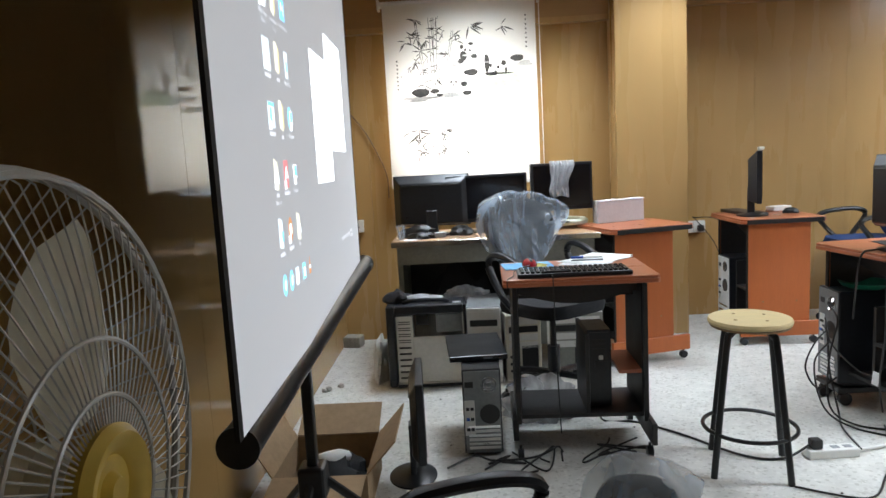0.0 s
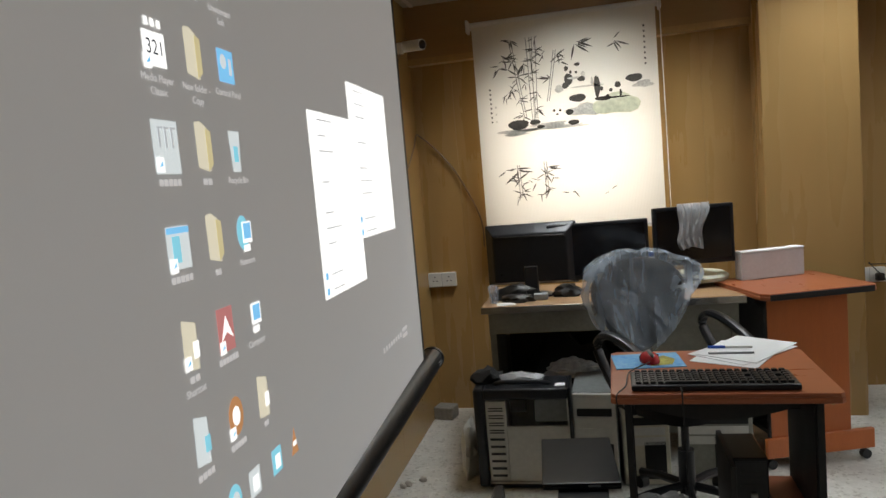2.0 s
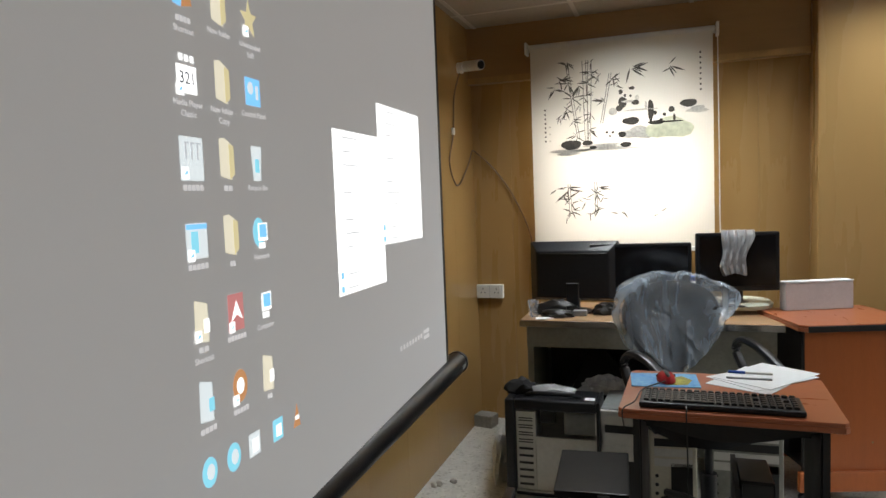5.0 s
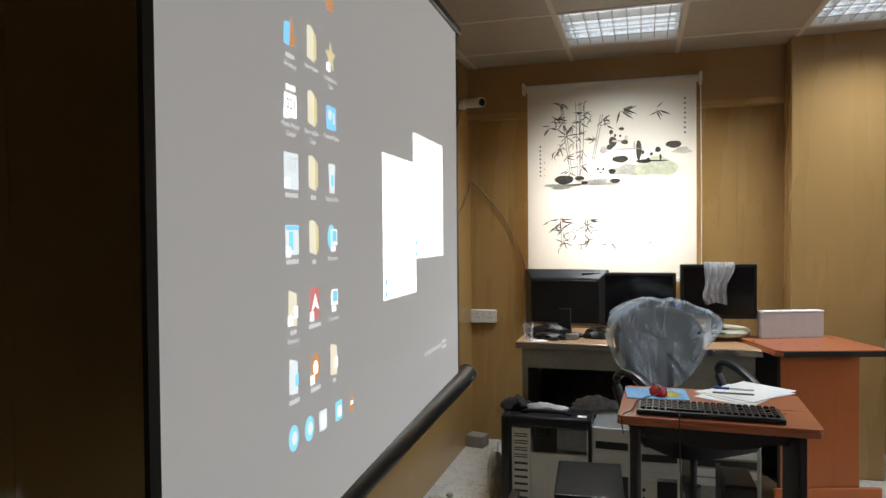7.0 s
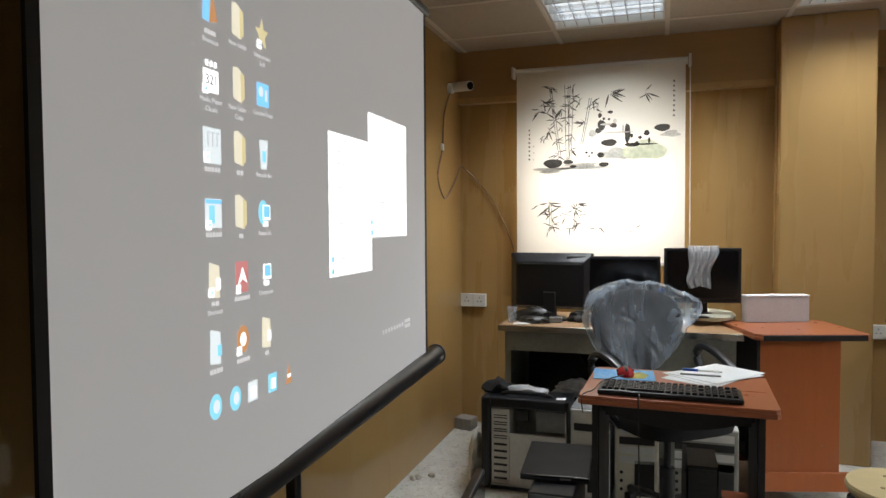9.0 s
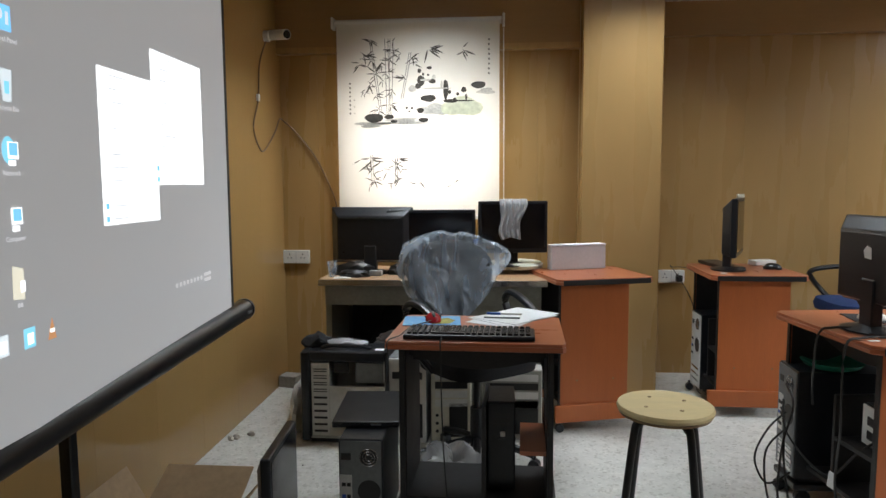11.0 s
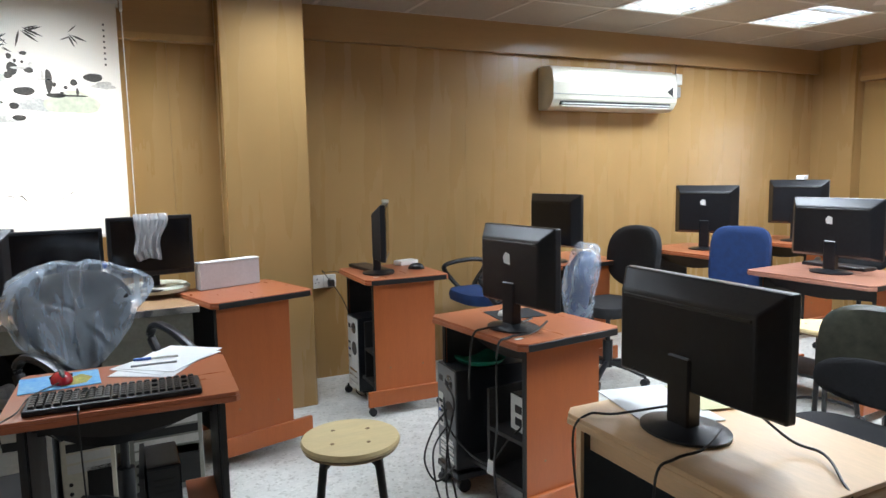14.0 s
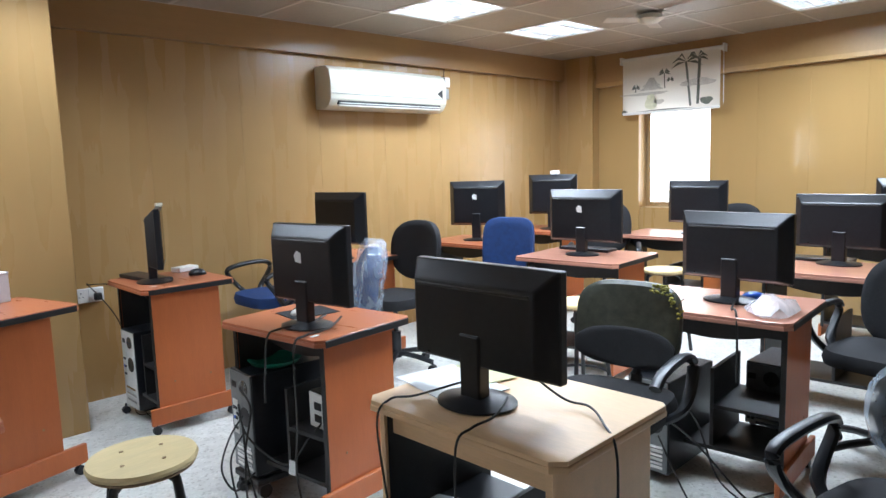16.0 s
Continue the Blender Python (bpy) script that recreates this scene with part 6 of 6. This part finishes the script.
solid("power_adapter", box(-0.035, 0.035, -0.02, 0.02, 0, 0.03, 0.004), M_GREY, "grey power adapter before the monitor", "adapter", m=pose(0.72, 4.41, 0.781))
bx1 = thing("white_box", "slim white cardboard box standing on the desk", "box", pose(1.83, 4.612, 0.801, 0, 0, 20))
M_BOXCARD = mat("greyed_card", (0.56, 0.55, 0.56), 0.7, var=0.05, scale=12)
part("body", box(-0.165, 0.165, -0.03, 0.03, 0, 0.132, 0.002), M_BOXCARD, bx1)
part("lid_edge", box(-0.167, 0.167, -0.032, 0.032, 0.1325, 0.14, 0.002), M_PAPER, bx1)

# ---- computers under the desks ----
tower(pose(2.56, 3.55, 0.09, 0, 0, -92), "black desktop computer tower with rear cables on a castor stand", 0.19, 0.42, 0.45)
st = thing("tower_stand", "low black castor stand under a computer tower", "stand", pose(2.56, 3.55, 0))
part("plate", box(0.0, 0.42, -0.10, 0.10, 0.06, 0.089, 0.004), M_PLASTIC, st)
for x in (0.04, 0.38):
    for y in (-0.08, 0.08):
        bm = bmesh.new()
        cyl(bm, (x, y - 0.012, 0.03), (x, y + 0.012, 0.03), 0.03, n=14)
        part("castor", bm, M_PLASTIC, st, smooth=True)
solid("green_dish", lathe(bmesh.new(), [(0.07, 0), (0.10, 0.012), (0.115, 0.03), (0.108, 0.03), (0.07, 0.008)], 28), M_GREENP, "green plastic dish on top of a computer tower", "dish", m=pose(2.72, 3.53, 0.541), smooth=True)
def ups(m, label):
    root = thing("power_backup", label, "power supply", m)
    part("body", box(-0.06, 0.06, 0.0, 0.22, 0, 0.15, 0.005), M_PLASTIC, root)
    part("rear_panel", box(-0.058, 0.058, -0.006, 0.0, 0.004, 0.146, 0.002), M_WHITE, root)
    for k in range(2):
        part("outlet", box(-0.02, 0.025, -0.009, -0.005, 0.03 + 0.05 * k, 0.06 + 0.05 * k), M_EDGE, root)


ups(pose(2.70, 3.18, 0.346, 0, 0, -90), "white-backed power backup unit on a desk shelf")
tower(pose(2.57, 4.86, 0.05, 0, 0, -90), "dusty grey desktop computer tower under a desk", 0.19, 0.38, 0.46, dusty=True)
tower(pose(3.80, 2.36, 0.03, 0, 0, -90), "grey desktop computer tower beside a torn chair", 0.19, 0.42, 0.42)
tower(pose(4.25, 2.05, 0.168, 0, 0, -90), "small black computer under a cluttered desk", 0.16, 0.30, 0.30)
tower(pose(2.435, 2.28, 0.168, 0, 0, -90), "black computer with a blue leaflet under a pale desk", 0.20, 0.32, 0.24)
leaf = thing("leaflet", "white and blue printed leaflet on a computer", "leaflet", pose(2.50, 2.30, 0.409, 0, 0, 20))
part("sheet", box(-0.07, 0.07, -0.10, 0.10, 0, 0.002), M_PAPER, leaf)
M_TEALPRINT = mat("teal_print", (0.06, 0.35, 0.48), 0.7, var=0.1)
part("printed_band", box(-0.066, -0.035, -0.095, 0.095, 0.0023, 0.0028), M_TEALPRINT, leaf, "teal printed band")
for k in range(3):
    part("printed_mark", box(-0.02, 0.03, -0.06 + 0.05 * k, -0.045 + 0.05 * k, 0.0023, 0.0028), M_TEALPRINT, leaf)
solid("paper_sheet", box(-0.10, 0.10, -0.145, 0.145, 0, 0.003), M_PAPER, "white printed sheets on a pale beech desk", "paper", m=pose(2.58, 2.31, 0.751, 0, 0, -12), group="papers")
M_YPAPER = mat("yellow_paper", (0.68, 0.66, 0.38), 0.8, var=0.04)
solid("leaflet", box(-0.05, 0.05, -0.10, 0.10, 0, 0.002), M_YPAPER, "pale yellow paper sheet lying on papers", "leaflet", m=pose(2.72, 2.30, 0.7545, 0, 0, -16))
rubble("plastic_bag", (3.99, 1.93, 0.752), 0.11, 0.09, 0.06, M_BAG, "crumpled clear plastic bag on a desk", "plastic bag", 51, 2)
mouse(pose(4.24, 2.10, 0.752, 0, 0, 30), "shiny blue mouse on a desk", M_BLUEP, M_EDGE)
solid("paper_sheet", box(-0.07, 0.07, -0.10, 0.10, 0, 0.003), M_PAPER, "white paper on a cluttered desk", "paper", m=pose(3.98, 2.42, 0.751, 0, 0, 8), group="papers")
kb2 = thing("keyboard", "black keyboard on a desk by the column", "keyboard", pose(2.70, 4.86, 0.786, 0, 0, -85))
part("case", box(-0.2, 0.2, -0.06, 0.06, 0, 0.02, 0.006, 2), M_PLASTIC, kb2)
solid("mouse_pad", box(-0.11, 0.11, -0.09, 0.09, 0, 0.003, 0.001), M_FABRIC, "plain black mouse pad on a desk", "mouse pad", m=pose(2.86, 3.47, 0.751, 0, 0, -6))
mouse(pose(2.95, 4.74, 0.787, 0, 0, 60), "black mouse on a desk by the column", M_PLASTIC, M_EDGE)
mouse(pose(2.82, 3.45, 0.7545, 0, 0, 70), "white and black mouse on a mouse pad", M_WHITE, M_EDGE)
for x, y, a in ((5.40, 2.25, 90), (6.60, 3.40, 90), (5.10, 3.62, 90)):
    k3 = thing("keyboard", "black keyboard beside a monitor", "keyboard", pose(x + 0.16, y, 0.751, 0, 0, a))
    part("case", box(-0.2, 0.2, -0.06, 0.06, 0, 0.02, 0.006, 2), M_PLASTIC, k3)
s2 = stool(pose(4.42, 3.12, 0), "round stool with pale yellow seat between desks")
s3 = stool(pose(5.72, 3.28, 0), "round stool with white seat beside a far desk")

# ---- power strip and floor cables ----
strip = thing("power_strip", "white power strip with a black plug on the floor", "power strip", pose(2.26, 2.95, 0, 0, 0, 3))
part("body", box(-0.10, 0.10, -0.03, 0.03, 0, 0.035, 0.005, 2), M_WHITE, strip)
part("plug", box(-0.085, -0.04, -0.02, 0.02, 0.0355, 0.075, 0.008, 2), M_EDGE, strip, "black plug")
for k in range(2):
    part("outlet", box(0.0 + 0.05 * k, 0.03 + 0.05 * k, -0.012, 0.012, 0.0352, 0.0365), M_GREY, strip)
cable("floor_cable", [(2.18, 2.95, 0.05), (2.06, 2.92, 0.01), (1.92, 2.97, 0.008), (1.75, 3.2, 0.008), (1.60, 3.35, 0.008), (1.45, 3.38, 0.02), (1.42, 3.16, 0.30)], 0.005, M_EDGE, "black power cable across the floor")
cable("floor_cable", [(2.36, 2.955, 0.018), (2.50, 3.0, 0.01), (2.75, 3.12, 0.01), (3.0, 3.05, 0.01)], 0.006, M_WHITE, "pale cable from a power strip")
random.seed(11)
for k in range(5):
    x0, y0 = 0.98 + 0.12 * k, 2.98 + 0.02 * k
    cable("floor_cable", [(x0 + random.uniform(-0.1, 0.1), y0 + random.uniform(-0.12, 0.12), 0.007 + 0.004 * k) for _ in range(6)], 0.004, M_EDGE, "black cables tangled on the floor under a desk")
cable("floor_cable", [(0.75, 2.95, 0.01), (0.86, 3.05, 0.012), (0.94, 3.0, 0.012), (1.1, 3.02, 0.01), (1.2, 3.1, 0.01)], 0.0045, M_EDGE, "black cable on the floor beside a monitor")
for k, pts in enumerate(([(2.550, 3.535, 0.47), (2.530, 3.415, 0.42), (2.480, 3.385, 0.25), (2.460, 3.335, 0.05), (2.510, 3.215, 0.008), (2.660, 3.135, 0.008)],
                         [(2.550, 3.575, 0.36), (2.540, 3.515, 0.33), (2.520, 3.455, 0.18), (2.500, 3.335, 0.02), (2.440, 3.195, 0.008), (2.380, 2.955, 0.02)],
                         [(2.550, 3.555, 0.4), (2.520, 3.435, 0.3), (2.600, 3.285, 0.2), (2.660, 3.195, 0.32), (2.730, 3.135, 0.42)],
                         [(2.820, 3.275, 0.775), (2.700, 3.235, 0.765), (2.600, 3.275, 0.758), (2.545, 3.275, 0.73), (2.560, 3.335, 0.55), (2.610, 3.435, 0.42)],
                         [(2.840, 3.195, 0.775), (2.720, 3.115, 0.762), (2.610, 3.105, 0.758), (2.550, 3.095, 0.72), (2.560, 3.115, 0.45), (2.580, 3.175, 0.22), (2.620, 3.215, 0.06)])):
    cable("computer_cable", pts, 0.0045, M_EDGE, "black cable hanging behind a computer desk")
solid("cable_tag", box(-0.002, 0.002, -0.016, 0.016, -0.03, 0.03, 0.0008), M_PAPER, "torn white paper tag on a cable", "tag", m=pose(2.595, 3.23, 0.205, 8, 0, 20))
for pts in ([(2.545, 2.070, 0.775), (2.445, 2.030, 0.762), (2.365, 2.030, 0.757), (2.320, 2.040, 0.72), (2.345, 2.070, 0.5)], [(2.525, 2.190, 0.8), (2.425, 2.290, 0.762), (2.365, 2.330, 0.757), (2.320, 2.330, 0.7), (2.335, 2.310, 0.45)],
            [(2.575, 2.060, 0.86), (2.630, 1.960, 0.775), (2.645, 1.890, 0.765), (2.585, 1.810, 0.757), (2.545, 1.750, 0.7), (2.525, 1.740, 0.4), (2.535, 1.730, 0.1)]):
    cable("computer_cable", pts, 0.0032, M_EDGE, "black monitor cable trailing over a pale desk")
for pts in ([(2.52, YR - 0.06, 0.74), (2.58, 5.0, 0.55), (2.62, 4.95, 0.25), (2.60, 4.9, 0.02), (2.72, 4.85, 0.008)], [(2.52, YR - 0.06, 0.73), (2.62, 5.02, 0.72), (2.76, 4.98, 0.40)], [(2.75, 5.0, 0.3), (2.66, 4.95, 0.12), (2.64, 4.8, 0.008), (2.8, 4.7, 0.008)]):
    cable("computer_cable", pts, 0.0032, M_EDGE, "black cables hanging beside the column")
for pts in ([(2.540, 3.495, 0.3), (2.440, 3.435, 0.22), (2.420, 3.315, 0.06), (2.480, 3.195, 0.008), (2.620, 3.055, 0.008), (2.760, 2.935, 0.008)], [(2.545, 3.515, 0.36), (2.460, 3.475, 0.3), (2.400, 3.435, 0.2), (2.430, 3.385, 0.12), (2.520, 3.395, 0.16)],
            [(3.720, 2.420, 0.3), (3.620, 2.350, 0.15), (3.550, 2.200, 0.01), (3.700, 2.000, 0.008), (3.950, 1.950, 0.008), (4.100, 1.850, 0.008)], [(3.780, 2.300, 0.22), (3.680, 2.120, 0.04), (3.600, 1.980, 0.008), (3.450, 1.780, 0.008)], [(3.950, 2.300, 0.35), (3.820, 2.150, 0.3), (3.780, 2.050, 0.12), (3.860, 1.980, 0.008)]):
    cable("computer_cable", pts, 0.0042, M_EDGE, "black cable curling behind a computer on the floor")
cable("keyboard_cable", [(1.28, 3.16, 0.757), (1.20, 3.10, 0.78), (1.20, 3.00, 0.757), (1.198, 2.975, 0.73), (1.205, 2.99, 0.4), (1.22, 3.04, 0.1)], 0.0025, M_EDGE, "thin keyboard cable over the desk edge")
cable("mouse_cable", [(1.14, 3.28, 0.765), (1.07, 3.20, 0.757), (1.05, 3.06, 0.757), (1.02, 2.975, 0.755), (1.025, 2.965, 0.70)], 0.002, M_EDGE, "thin mouse cable over the desk edge")
for pts in ([(3.72, 2.30, 0.35), (3.66, 2.1, 0.30), (3.75, 1.95, 0.1), (3.85, 1.9, 0.01)], [(3.30, 1.95, 0.008), (3.5, 1.85, 0.008), (3.75, 1.95, 0.01), (3.95, 1.80, 0.01)], [(4.12, 2.12, 0.775), (3.96, 2.08, 0.76), (3.86, 2.02, 0.757), (3.83, 2.0, 0.5)]):
    cable("computer_cable", pts, 0.0045, M_EDGE, "black cable trailing from a cluttered desk")


# ---- ceiling fan ----
def ceiling_fan():
    root = thing("ceiling_fan", "small flush ceiling fan with three pale blades", "ceiling fan", pose(5.96, 3.54, H))
    part("motor", lathe(bmesh.new(), [(0.03, -0.005), (0.09, -0.02), (0.10, -0.05), (0.06, -0.075), (0.02, -0.08)], 28), M_CREAM, root, smooth=True)
    for k in range(3):
        bm = box(0.08, 0.34, -0.05, 0.05, -0.055, -0.050, 0.002)
        bmesh.ops.transform(bm, matrix=pose(0, 0, 0, 8, 0, 20 + 120 * k), verts=bm.verts)
        part("blade", bm, M_TBAR, root)


ceiling_fan()

# ---- small extras ----
bot = thing("bottle", "small white plastic bottle with a blue cap between monitors", "bottle", pose(1.265, 4.50, 0.781))
part("body", lathe(bmesh.new(), [(0.022, 0.0), (0.024, 0.01), (0.024, 0.13), (0.018, 0.16), (0.010, 0.17)], 18), M_WHITE, bot, smooth=True)
part("cap", lathe(bmesh.new(), [(0.012, 0.1705), (0.012, 0.192), (0.009, 0.194)], 14), M_BLUEP, bot, "blue screw cap", smooth=True)
solid("foam_pad", box(-0.02, 0.02, -0.012, 0.012, 0, 0.022, 0.005, 2), M_CREAM, "small cream foam pad stuck on top of a monitor", "pad", m=pose(2.755, 4.73, 1.1925))
solid("white_carton", box(-0.05, 0.05, -0.03, 0.03, 0, 0.035, 0.002), M_PAPER, "small white carton on top of a far monitor", "box", m=pose(6.40, 4.72, 1.2525, 0, 0, 20))
solid("network_box", box(-0.07, 0.07, -0.04, 0.04, 0, 0.03, 0.004), M_WHITE, "white network box lying on the desk", "network box", m=pose(2.97, 4.95, 0.7865, 0, 0, 15))
for x, y, z, a in ((2.64, 3.09, 0.7515, 10), (2.62, 4.55, 0.7865, 5)):
    solid("paper_label", box(-0.018, 0.018, -0.009, 0.009, 0, 0.001), M_TAPE, "small white number label stuck on the desk", "label", m=pose(x, y, z, 0, 0, a))
M_DUST = mat("dark_scuff", (0.30, 0.29, 0.27), 0.8, var=0.2)
random.seed(77)
for k in range(14):
    x, y = random.uniform(0.3, 2.6), random.uniform(1.9, 4.2)
    rubble("dust_crumb", (x, y, 0.0), 0.006, 0.005, 0.005, M_DUST, "tiny crumb of dirt on the floor", "dirt", 100 + k, 1)
cable("floor_cable", [(2.0, 2.7, 0.007), (2.2, 2.6, 0.007), (2.35, 2.75, 0.007), (2.5, 2.95, 0.007), (2.62, 3.2, 0.007)], 0.004, M_EDGE, "thin black cable on the floor between desks")
